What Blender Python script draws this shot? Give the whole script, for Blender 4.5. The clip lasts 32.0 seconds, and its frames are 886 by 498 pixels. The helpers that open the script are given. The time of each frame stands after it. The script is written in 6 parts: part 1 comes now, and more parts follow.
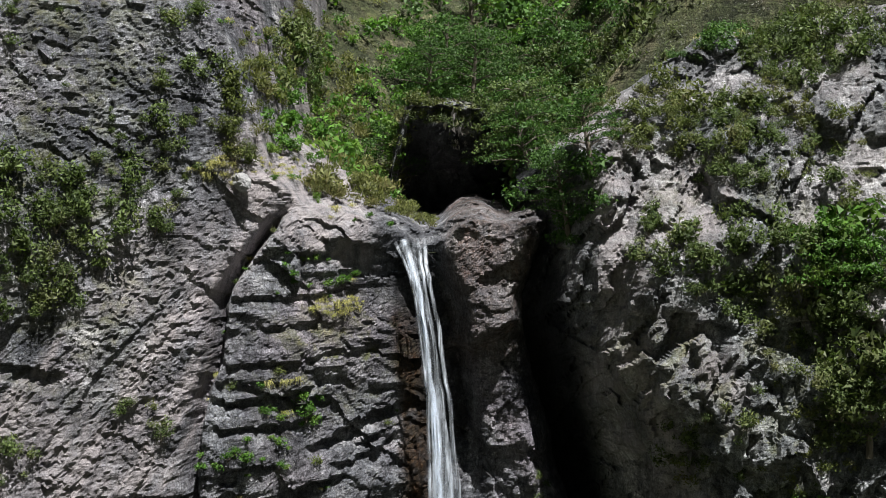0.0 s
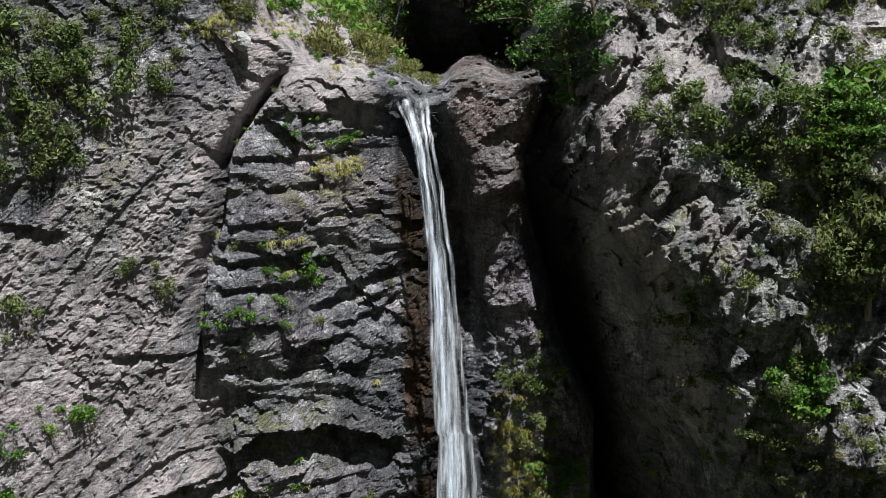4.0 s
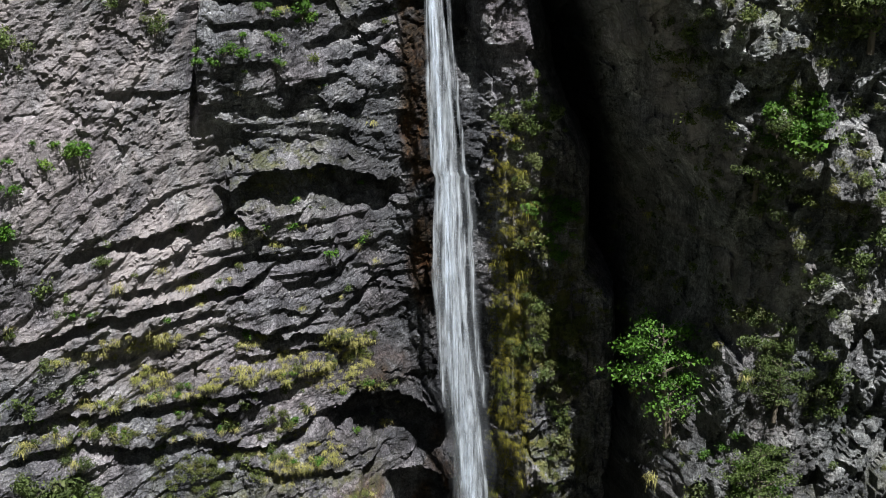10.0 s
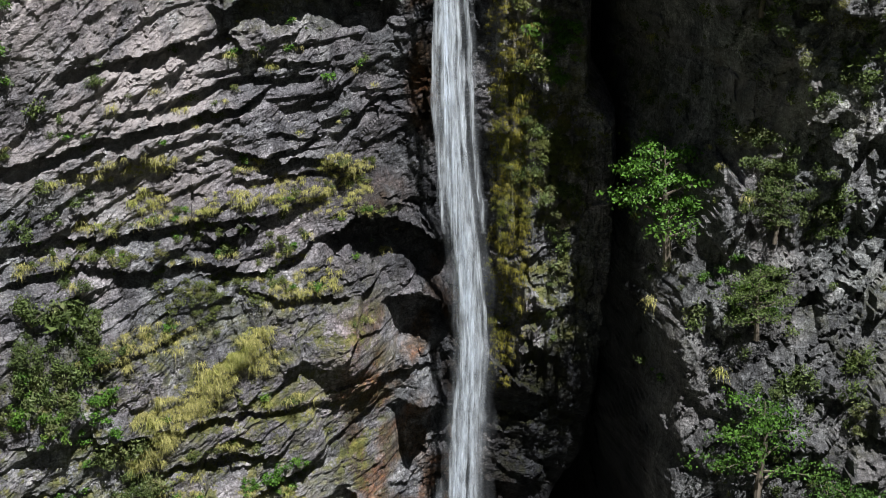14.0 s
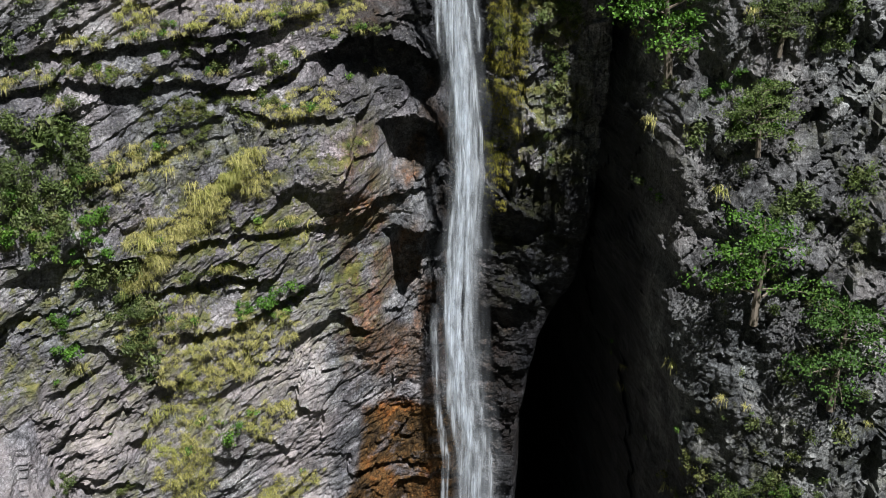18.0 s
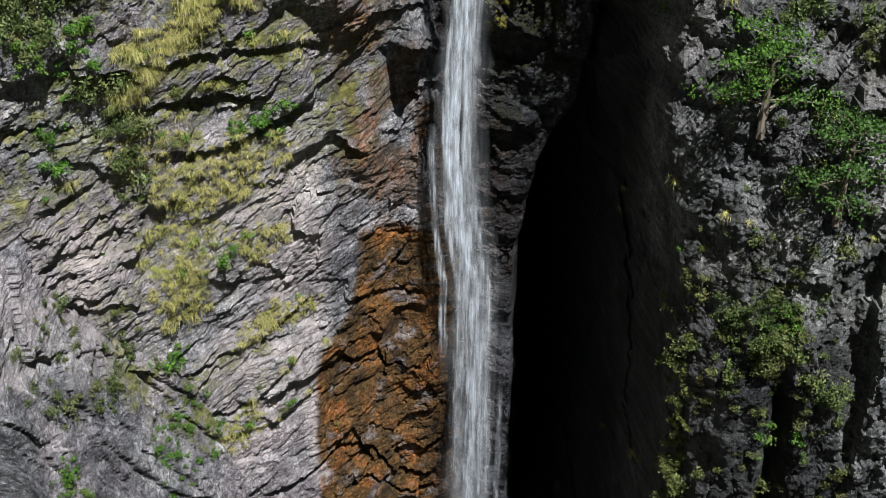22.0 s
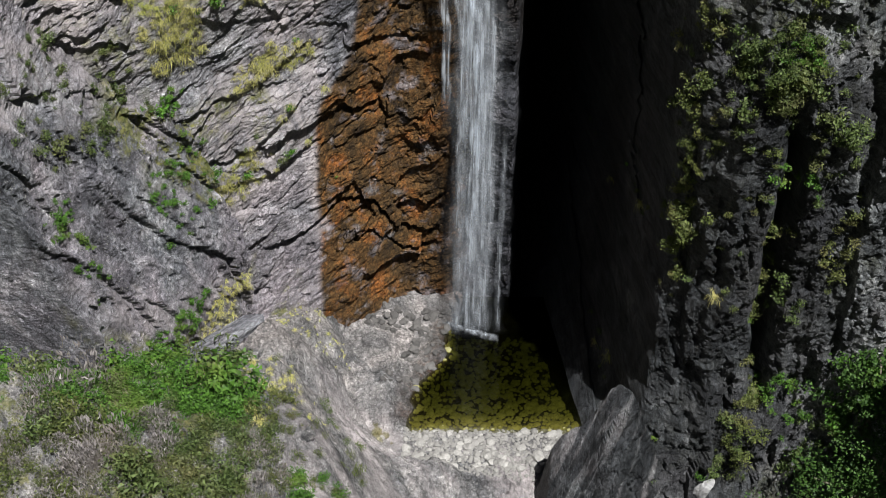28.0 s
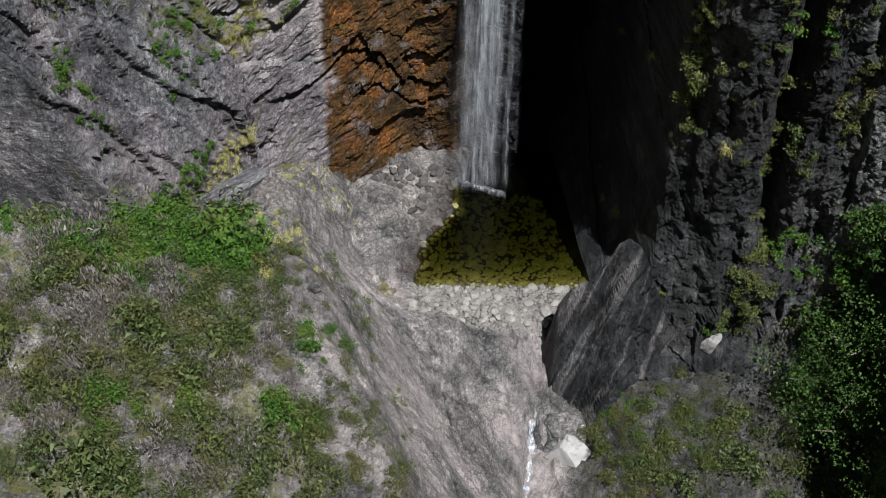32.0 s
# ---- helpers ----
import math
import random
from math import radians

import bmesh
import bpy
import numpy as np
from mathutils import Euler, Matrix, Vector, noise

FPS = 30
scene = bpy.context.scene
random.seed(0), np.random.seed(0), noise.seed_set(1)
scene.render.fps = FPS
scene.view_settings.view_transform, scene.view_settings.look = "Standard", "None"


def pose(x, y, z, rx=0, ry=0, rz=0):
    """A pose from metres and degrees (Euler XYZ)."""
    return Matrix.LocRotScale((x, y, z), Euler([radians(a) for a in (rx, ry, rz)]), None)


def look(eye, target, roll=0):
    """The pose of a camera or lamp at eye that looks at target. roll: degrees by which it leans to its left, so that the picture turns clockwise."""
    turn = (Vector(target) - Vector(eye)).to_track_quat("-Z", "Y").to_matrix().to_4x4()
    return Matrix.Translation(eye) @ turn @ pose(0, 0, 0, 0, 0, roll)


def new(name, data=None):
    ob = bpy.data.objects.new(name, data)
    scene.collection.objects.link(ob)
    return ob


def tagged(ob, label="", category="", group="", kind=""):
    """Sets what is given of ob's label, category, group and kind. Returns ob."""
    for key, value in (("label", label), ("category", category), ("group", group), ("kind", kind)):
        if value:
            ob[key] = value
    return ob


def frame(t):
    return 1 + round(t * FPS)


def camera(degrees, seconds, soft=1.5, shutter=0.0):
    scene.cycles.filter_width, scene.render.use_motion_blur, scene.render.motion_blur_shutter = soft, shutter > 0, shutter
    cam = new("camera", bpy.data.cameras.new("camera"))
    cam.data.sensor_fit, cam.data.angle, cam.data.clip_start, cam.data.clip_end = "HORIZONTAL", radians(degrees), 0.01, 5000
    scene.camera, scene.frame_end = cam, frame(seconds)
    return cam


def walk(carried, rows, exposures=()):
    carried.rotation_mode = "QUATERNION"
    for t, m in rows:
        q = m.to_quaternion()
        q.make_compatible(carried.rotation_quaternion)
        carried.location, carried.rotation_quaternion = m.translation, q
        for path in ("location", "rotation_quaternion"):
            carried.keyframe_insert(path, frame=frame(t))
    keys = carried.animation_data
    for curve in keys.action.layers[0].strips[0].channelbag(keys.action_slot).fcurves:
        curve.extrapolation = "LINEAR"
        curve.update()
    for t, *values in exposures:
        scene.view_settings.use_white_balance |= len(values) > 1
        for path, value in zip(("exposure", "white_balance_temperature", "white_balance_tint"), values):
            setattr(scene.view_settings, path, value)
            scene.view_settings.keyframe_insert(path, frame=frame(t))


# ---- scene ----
LENS = 36.56
cam = camera(LENS, 32.0, soft=0.4)
# seconds, x, y, z in metres, yaw, pitch, roll in degrees
PATH = [
    (0.0, 0.000, -0.013, 68.015, 0.003, -0.002, 0.002),
    (1.0, 0.063, 0.024, 68.102, 0.133, -1.561, -0.070),
    (2.0, 0.127, 0.059, 68.167, 0.223, -3.127, -0.125),
    (3.0, 0.176, 0.104, 68.186, 0.263, -4.581, -0.142),
    (3.5, 0.194, 0.125, 68.165, 0.281, -5.297, -0.146),
    (5.5, 0.239, 0.191, 67.947, 0.317, -8.511, -0.186),
    (6.0, 0.246, 0.206, 67.863, 0.329, -9.345, -0.180),
    (7.0, 0.257, 0.238, 67.642, 0.316, -10.930, -0.169),
    (8.0, 0.267, 0.266, 67.381, 0.310, -12.559, -0.177),
    (9.0, 0.277, 0.291, 67.093, 0.241, -14.226, -0.187),
    (10.0, 0.285, 0.319, 66.776, 0.162, -15.881, -0.203),
    (11.0, 0.289, 0.346, 66.433, 0.156, -17.353, -0.157),
    (12.0, 0.286, 0.392, 66.069, 0.084, -18.915, -0.205),
    (13.0, 0.279, 0.426, 65.698, 0.089, -20.479, -0.194),
    (14.0, 0.270, 0.488, 65.289, 0.078, -22.085, -0.176),
    (14.5, 0.265, 0.518, 65.069, 0.040, -22.811, -0.219),
    (16.5, 0.237, 0.633, 64.120, -0.139, -25.818, -0.317),
    (17.0, 0.234, 0.671, 63.865, -0.160, -26.613, -0.341),
    (18.0, 0.235, 0.752, 63.327, -0.211, -28.158, -0.346),
    (19.0, 0.235, 0.824, 62.778, -0.270, -29.637, -0.382),
    (20.0, 0.233, 0.872, 62.218, -0.392, -31.075, -0.436),
    (21.0, 0.225, 0.924, 61.627, -0.447, -32.528, -0.498),
    (22.0, 0.211, 1.010, 60.978, -0.411, -34.145, -0.463),
    (23.0, 0.206, 1.107, 60.319, -0.457, -35.699, -0.465),
    (24.0, 0.196, 1.194, 59.684, -0.487, -37.135, -0.566),
    (25.0, 0.188, 1.281, 59.078, -0.488, -38.727, -0.472),
    (25.5, 0.184, 1.314, 58.810, -0.513, -39.463, -0.550),
    (27.5, 0.156, 1.389, 57.914, -0.439, -42.246, -0.537),
    (28.0, 0.147, 1.404, 57.711, -0.423, -42.962, -0.545),
    (29.0, 0.131, 1.431, 57.342, -0.374, -44.446, -0.523),
    (30.0, 0.105, 1.459, 57.036, -0.364, -45.967, -0.550),
    (31.0, 0.065, 1.472, 56.827, -0.290, -47.294, -0.486),
    (32.0, 0.021, 1.483, 56.669, -0.194, -48.643, -0.455),
]
walk(cam, [(t, pose(x, y, z, 90 + pitch, 0, yaw) @ pose(0, 0, 0, 0, 0, -roll)) for t, x, y, z, yaw, pitch, roll in PATH],
     [(0.0, 0.98), (14.0, 0.98), (19.0, 1.05), (25.0, 1.08), (28.0, 0.92), (30.0, 0.74), (32.0, 0.52)])

# ---- light: a high sun over the right shoulder, clear sky ----
SUN_EL, SUN_AZ = radians(66), radians(152)
sun_dir = Vector((math.cos(SUN_EL) * math.sin(SUN_AZ), math.cos(SUN_EL) * math.cos(SUN_AZ), math.sin(SUN_EL)))
sun = new("sun", bpy.data.lights.new("sun", "SUN"))
sun.data.energy, sun.data.angle, sun.data.color = 5.0, radians(0.5), (1.0, 0.985, 0.96)
sun.matrix_world = look(sun_dir * 300, (0, 0, 0))
world = bpy.data.worlds.new("sky")
scene.world = world
world.use_nodes = True
sky = world.node_tree.nodes.new("ShaderNodeTexSky")
sky.sky_type, sky.sun_disc = "NISHITA", False
sky.sun_elevation, sky.sun_rotation = SUN_EL, SUN_AZ
sky.altitude, sky.air_density, sky.dust_density = 2500, 0.14, 0.05
world.node_tree.links.new(sky.outputs[0], world.node_tree.nodes["Background"].inputs[0])
world.node_tree.nodes["Background"].inputs[1].default_value = 0.05

# ---- noise on arrays ----
rng = np.random.default_rng(7)
TABLE = rng.random((256, 256))
TABLE_X = rng.random((256, 256))
TABLE_Y = rng.random((256, 256))


def vnoise(x, y):
    """Smooth value noise in -1..1."""
    xi, yi = np.floor(x).astype(int), np.floor(y).astype(int)
    fx, fy = x - xi, y - yi
    fx, fy = fx * fx * (3 - 2 * fx), fy * fy * (3 - 2 * fy)
    a, b = xi & 255, yi & 255
    c, d = (xi + 1) & 255, (yi + 1) & 255
    top = TABLE[a, b] * (1 - fx) + TABLE[c, b] * fx
    low = TABLE[a, d] * (1 - fx) + TABLE[c, d] * fx
    return 2 * (top * (1 - fy) + low * fy) - 1


def fbm(x, y, octaves=4, gain=0.5):
    s, a, tot = 0.0, 1.0, 0.0
    for k in range(octaves):
        s = s + a * vnoise(x * 2 ** k + 17.3 * k, y * 2 ** k - 9.1 * k)
        tot += a
        a *= gain
    return s / tot


def ridged(x, y, octaves=4, gain=0.5):
    s, a, tot = 0.0, 1.0, 0.0
    for k in range(octaves):
        s = s + a * (1 - 2 * np.abs(vnoise(x * 2 ** k + 31.7 * k, y * 2 ** k + 5.3 * k)))
        tot += a
        a *= gain
    return s / tot


def facets(x, y, tilt=1.0, lean=0.0):
    """Broken blocks: each cell is a plane of its own, with its own height and tilt, and a crack at its border (second value).
    lean: how far the lower edge of each block comes forward of its upper edge."""
    xi, yi = np.floor(x).astype(int), np.floor(y).astype(int)
    best = np.full(x.shape, 9.0)
    second = np.full(x.shape, 9.0)
    h = np.zeros(x.shape)
    for i in (-1, 0, 1):
        for j in (-1, 0, 1):
            a, b = (xi + i) & 255, (yi + j) & 255
            dx, dy = xi + i + TABLE_X[a, b] - x, yi + j + TABLE_Y[a, b] - y
            d = dx * dx + dy * dy
            val = (TABLE[a, b] - 0.5) * 1.2 + tilt * ((TABLE_X[b, a] - 0.5) * dx + (TABLE_Y[b, a] - 0.5) * dy) * 1.6 - lean * dy
            near = d < best
            second = np.where(near, best, np.minimum(second, d))
            h = np.where(near, val, h)
            best = np.where(near, d, best)
    return h, np.clip((np.sqrt(second) - np.sqrt(best)) * 4, 0, 1)


def ss(a, b, x):
    """Smooth step from 0 at a to 1 at b (b may be the smaller)."""
    t = np.clip((x - a) / (b - a), 0, 1)
    return t * t * (3 - 2 * t)


def bump_at(x, y, cx, cy, rx, ry):
    """A soft round hump of height 1."""
    return np.exp(-((x - cx) / rx) ** 2 - ((y - cy) / ry) ** 2)


def along(v, pairs):
    """Straight lines between (place, value) pairs."""
    return np.interp(v, [p[0] for p in pairs], [p[1] for p in pairs])


def ledges(q, period, sharp=0.12):
    """Beds of rock: just under each brow the rock is set back (1), and it comes forward downwards to the next brow (0)."""
    f = q / period - np.floor(q / period)
    return np.where(f < 1 - sharp, f / (1 - sharp), (1 - f) / sharp)


def undercut(x, z, depth, height, *line):
    """Rock set back under a ragged brow that runs along (x, z) points; it comes forward again over the given height, and the brow itself stands proud."""
    xs, zs = [p[0] for p in line], [p[1] for p in line]
    out = np.zeros(x.shape)
    pick = (x > xs[0] - 1) & (x < xs[-1] + 1) & (z > min(zs) - 1.5 * height - 0.6) & (z < max(zs) + 3)
    x, z = x[pick], z[pick]
    b = np.interp(x, xs, zs) + 0.30 * fbm(x * 0.8 + 3 * xs[0], 0 * x + depth, 4) + 0.12 * facets(x * 1.7 + xs[0], 0.2 * z)[0]
    ends = ss(xs[0] - 0.7, xs[0] + 0.5, x) * ss(xs[-1] + 0.7, xs[-1] - 0.5, x)
    below = b - z
    back = np.clip(below / 0.14, 0, 1) * np.clip(1 - below / (height * (0.75 + 0.5 * fbm(x * 0.6 + 9, z * 0.3, 2))), 0, 1) ** 0.8
    proud = np.where(below < 0, np.exp(np.minimum(below, 0) / 0.7), 0)
    out[pick] = depth * ends * (back - 0.22 * proud)
    return out


# brows of the wall: depth of the hollow, its height, and where the brow runs
BROWS_HIGH = [
    (0.55, 0.9, (-9.2, 62.0), (-7.1, 62.0), (-5.4, 62.4)), (0.5, 1.0, (-9.0, 61.0), (-5.4, 60.7)), (0.8, 1.2, (-5.4, 59.7), (-3.6, 60.6), (-1.9, 61.3)),
    (0.5, 0.9, (-4.6, 58.8), (-3.1, 59.1), (-2.1, 59.9)), (0.45, 0.8, (-10.4, 57.7), (-8.2, 57.4), (-6.8, 57.0), (-5.5, 57.3)), (0.5, 0.8, (-6.4, 58.0), (-5.5, 58.1), (-4.2, 58.0)),
    (0.4, 0.6, (-13.2, 58.3), (-9.8, 57.9)), (0.35, 0.7, (-8.8, 66.4), (-6.4, 66.0), (-4.0, 66.4)), (0.3, 0.6, (-9.2, 63.6), (-6.5, 63.4), (-2.6, 63.8)), (0.3, 0.6, (-7.6, 65.0), (-4.6, 64.8)),
    (0.4, 0.8, (-8.6, 67.9), (-6.2, 68.0), (-4.6, 67.8)), (0.5, 0.9, (-16.6, 63.9), (-14.9, 63.2)),
]
BROWS_MIDDLE = [
    (1.9, 2.6, (-9.0, 53.9), (-7.0, 54.3), (-4.7, 53.9), (-2.4, 53.0)), (0.9, 0.9, (-14.4, 52.0), (-12.6, 52.1), (-11.0, 52.4), (-8.4, 52.6)), (1.0, 0.8, (-17.1, 48.5), (-15.2, 48.7), (-13.7, 49.0), (-11.3, 49.1), (-9.1, 49.5), (-7.5, 49.7)),
    (0.5, 0.7, (-13.2, 49.9), (-11.6, 50.0), (-9.9, 50.3), (-8.0, 50.6), (-5.5, 50.3)), (0.5, 0.7, (-9.2, 47.7), (-7.4, 47.0), (-5.5, 47.4)), (0.7, 1.2, (-4.6, 47.4), (-2.8, 48.7)),
    (0.45, 0.6, (-9.6, 51.2), (-7.2, 51.3), (-4.4, 50.9)), (0.45, 0.6, (-6.6, 49.2), (-4.4, 49.4), (-2.6, 50.6)), (0.4, 0.6, (-12.6, 47.9), (-9.4, 48.4)), (0.5, 0.7, (-9.0, 46.2), (-4.8, 45.6)),
]
BROWS_LOW = [
    (0.8, 1.0, (-17.4, 45.1), (-15.5, 44.9), (-13.6, 44.6), (-10.7, 44.5), (-7.5, 44.2), (-5.6, 44.5)), (0.9, 1.1, (-17.5, 43.5), (-15.6, 43.6), (-13.6, 43.3), (-11.6, 42.6), (-9.0, 42.2)),
    (1.0, 1.3, (-9.9, 41.9), (-7.6, 41.5), (-5.9, 42.3)), (2.6, 4.4, (-5.0, 42.5), (-3.7, 43.0), (-2.4, 42.8), (-1.0, 42.1), (0.2, 41.6)), (0.8, 1.0, (-8.7, 41.0), (-6.9, 40.1), (-4.6, 39.4)),
    (2.3, 6.5, (-2.2, 38.6), (-1.0, 38.8), (0.6, 38.0)), (1.7, 5.0, (-2.0, 32.6), (-0.8, 33.0), (0.7, 32.0)),
    (0.6, 0.8, (-15.0, 39.2), (-13.6, 39.3), (-11.2, 39.6)), (0.6, 0.9, (-12.2, 35.3), (-10.4, 35.2), (-7.1, 34.4), (-5.1, 33.9)),
]
BROWS_FOOT = [
    (0.7, 1.0, (-13.7, 33.2), (-11.9, 33.3), (-7.7, 32.1)), (0.9, 1.1, (-12.1, 31.0), (-10.3, 30.4), (-7.8, 30.6), (-6.3, 30.8)), (0.7, 0.9, (-16.6, 29.8), (-15.3, 30.1)),
    (0.35, 0.8, (-12.8, 18.1), (-11.3, 18.0), (-9.2, 17.9), (-7.6, 18.8), (-6.5, 19.3)), (0.4, 0.9, (-13.0, 16.2), (-10.6, 13.9), (-9.2, 14.2), (-6.8, 16.4)), (0.4, 1.0, (-13.7, 11.9), (-12.1, 12.8), (-8.8, 11.9), (-6.4, 13.1)),
    (0.8, 0.9, (-8.9, 7.3), (-6.7, 7.6), (-5.2, 8.5), (-3.3, 7.7), (-2.1, 4.8), (0.0, 4.2)), (0.7, 0.8, (-4.6, 5.2), (-3.6, 5.6), (-1.8, 3.0), (0.2, 2.6)), (0.4, 0.6, (-5.8, 12.6), (-3.6, 13.6), (-0.6, 12.6)), (0.4, 0.7, (-4.0, 18.4), (-0.4, 17.6)),
]


# ---- the large forms; x across, y away from the camera, z up, 0 near the pool ----
FALL = [(-2.5, 2.3), (0.5, 2.18), (10.5, 2.27), (11.2, 2.34), (16.8, 2.2), (20, 2.16), (23.5, 1.62), (28.3, 1.2), (32.2, 1.25), (36.8, 1.5), (40.5, 1.2), (44.3, 0.76), (49.3, 0.39), (53.6, 0.33), (53.7, 0.2), (58.7, -0.14), (61.6, -0.35), (62.2, -0.5), (64.1, -0.67), (66, -0.97), (66.8, -1.15), (67.6, -1.4), (68.6, -1.75)]


def cliff_y(x, z, fine=True):
    """The waterfall's wall: how far away the rock is at x and height z."""
    left = np.maximum(0, -2 - x)
    y = 60.6 - 0.72 * left
    # rib right of the fall, and the gorge behind it
    rib = ss(1.6, 4.6, x) * ss(26, 36, z) * ss(68, 60, z)
    y = y - 1.9 * rib * ss(9.0, 7.7, x + 0.6 * fbm(x * 0.1, z * 0.3, 3))
    edge = along(z, [(-4, 4.6), (20, 4.3), (26, 5.2), (30, 7.0), (36, 7.7), (38.5, 7.8), (44, 8.2), (47.5, 7.8), (49, 6.4), (53.7, 6.3), (55.2, 5.5), (58, 4.0), (62, 3.0), (66, 2.7), (69, 4.5)])
    y = y + (6.5 + 12 * ss(62, 50, z)) * ss(edge, edge + 2.5, x)
    # the red shoulder beside the lip
    nz = 0.5 * fbm(x * 0.8, z * 0.5, 3) if fine else 0
    y = y - 1.3 * ss(-0.5, 0.9, x + nz) * ss(5.0, 3.6, x + nz) * ss(63.6, 64.6, z + 1.2 * nz - 0.5 * (x - 2))
    # chute of the fall and the dark slot beside it
    fx = along(z, FALL)
    y = y + 0.9 * np.exp(-((x - fx) / 1.1) ** 2) * ss(70, 66, z)
    y = y + 1.6 * np.exp(-((x - fx - 1.35) / 0.5) ** 2) * ss(54, 60, z) * ss(68, 65, z)
    # groove on the pillar's far side
    gx = along(z, [(40, -12.0), (54, -10.4), (59.6, -10.2), (62, -9.9), (63.3, -9.4), (65.2, -9.1), (66.6, -8.8), (67.6, -8.3), (69.7, -6.8), (71, -5.5)])
    g = x - gx - 0.25 * fbm(z * 0.5, x * 0.1, 3)
    y = y + (1.5 * np.exp(-(g / 0.33) ** 2) - 1.3 * ss(0, 0.45, g) * ss(6.5, 2.5, g)) * ss(55, 59, z) * ss(70, 68.5, z)
    if not fine:
        return y
    w = fbm(x * 0.12, z * 0.12, 4)
    for brow in BROWS_HIGH + BROWS_MIDDLE + BROWS_LOW + BROWS_FOOT:
        y = y + undercut(x, z, *brow)
    # rust-brown lumps beside the cave
    y = y - 1.5 * bump_at(x, z, -3.9, 36.6, 1.3, 1.9) - 0.9 * bump_at(x, z, -2.7, 43.8, 0.9, 0.7) - 1.2 * bump_at(x, z, -0.6, 32.9, 0.7, 1.2) - 1.0 * bump_at(x, z, -3.0, 27.0, 1.5, 2.6)
    brk = ss(-0.25, 0.35, fbm(x * 0.22 + 11, z * 0.3 + 5, 3))
    brk2 = ss(-0.2, 0.3, fbm(x * 0.5 + 31, z * 0.7 + 5, 3))
    # beds: how they dip in the middle, low and high parts of the wall
    mid = ss(36, 42, z) * ss(57, 52, z) * ss(0.9, -0.6, x)
    low = ss(41, 36, z) * ss(0.9, -0.6, x)
    high = ss(52, 57, z)
    qm = z + 0.030 * (x + 5) ** 2 * ss(-4, -14, x) + 0.06 * x + 0.8 * w
    ql = z - 0.42 * x + 1.2 * w
    qh = z + 0.12 * x + 1.0 * w
    plain = ss(-9, -10.8, x) * ss(46, 52, z) * ss(72, 67, z)
    foot = ss(34, 24, z)
    bare = ss(-8.6, -9.8, x) * ss(46, 52, z)
    calm = (1 - 0.15 * foot) * (1 - 0.62 * plain)
    y = y + mid * 0.26 * brk2 * ledges(qm + 0.5 * fbm(x * 0.4, z * 0.4, 3), 1.25, 0.08)
    y = y + low * (1 - foot) * (0.30 * brk * ledges(ql, 3.1, 0.06) + 0.14 * brk2 * ledges(ql + 0.5 * fbm(x * 0.5, z * 0.5, 3), 0.95, 0.12))
    y = y + high * (1 - 0.8 * bare) * 0.16 * brk * ledges(qh, 2.3, 0.08)
    # big broken shapes, then slabby blocks along the beds, rough in some places and smooth in others
    y = y + 0.8 * fbm(x * 0.16 + 3, z * 0.11, 3)
    q = qm * mid + ql * low + qh * high + z * (1 - mid - low - high)
    n1, n2 = fbm(x * 0.6, z * 0.6, 3), fbm(x * 0.6 + 40, z * 0.6, 3)
    r1, r2 = 0.3 + 0.9 * ss(-0.3, 0.4, fbm(x * 0.3 + 61, z * 0.4, 3)), 0.35 + 0.9 * ss(-0.3, 0.4, fbm(x * 0.45 + 81, z * 0.6, 3))
    f, c = facets((x + 0.9 * n1) * 0.30 + 0.12 * z, (q + 0.9 * n2) * 0.36, 1.0, 0.15)
    y = y + 0.50 * calm * (1 - 0.75 * bare) * f
    f, c = facets((x + 0.8 * n1) * 0.62 + 50, (q + 0.6 * n2) * 1.0, 1.0, 0.25)
    y = y + calm * (1 - 0.35 * bare) * r1 * (1 + 0.6 * foot) * (0.20 * f + 0.05 * (1 - c) ** 2)
    f, c = facets((x + 0.5 * n2) * 1.5 + 0.5 * z + 90, (q + 0.4 * n1) * 2.3 + 7, 1.2, 0.25)
    y = y + r2 * (0.4 + 0.6 * calm) * (0.115 * f + 0.04 * (1 - c) ** 2)
    f, c = facets((x + 0.2 * n1) * 3.7 + 1.1 * z + 20, (q + 0.2 * n2) * 4.6 + 3, 1.4, 0.2)
    y = y + 0.055 * f * (0.5 + 0.5 * r1) * (1 + 0.7 * bare)
    # streaming diagonal slabs on the bare left wall
    y = y + plain * (0.12 * facets(x * 0.8 - 0.55 * z + 6, x * 0.10 + z * 0.16)[0] + 0.10 * facets(x * 2.2 - 1.5 * z + 16, x * 0.3 + z * 0.5)[0])
    # columns on the rib right of the fall, and slivers beside the water
    cols = ss(2.3, 2.9, x) * ss(32, 36, z) * ss(58, 53, z)
    y = y + cols * (0.42 * facets((x + 0.2 * n1) * 1.7 + 3, (z + n2) * 0.24)[0] + 0.22 * facets((x + 0.2 * n2) * 3.6, z * 0.6)[0] + 0.5 * ledges(z + 0.9 * n1 - 0.4 * x, 5.2, 0.08) * ss(4.0, 5.0, x))
    sliver = np.exp(-((x - fx + 1.5) / 1.0) ** 2) * ss(22, 28, z) * ss(62, 57, z)
    y = y + sliver * (0.38 * facets((x + 0.4 * z) * 1.6, (z - 0.5 * x) * 0.9 + 20)[0])
    return y


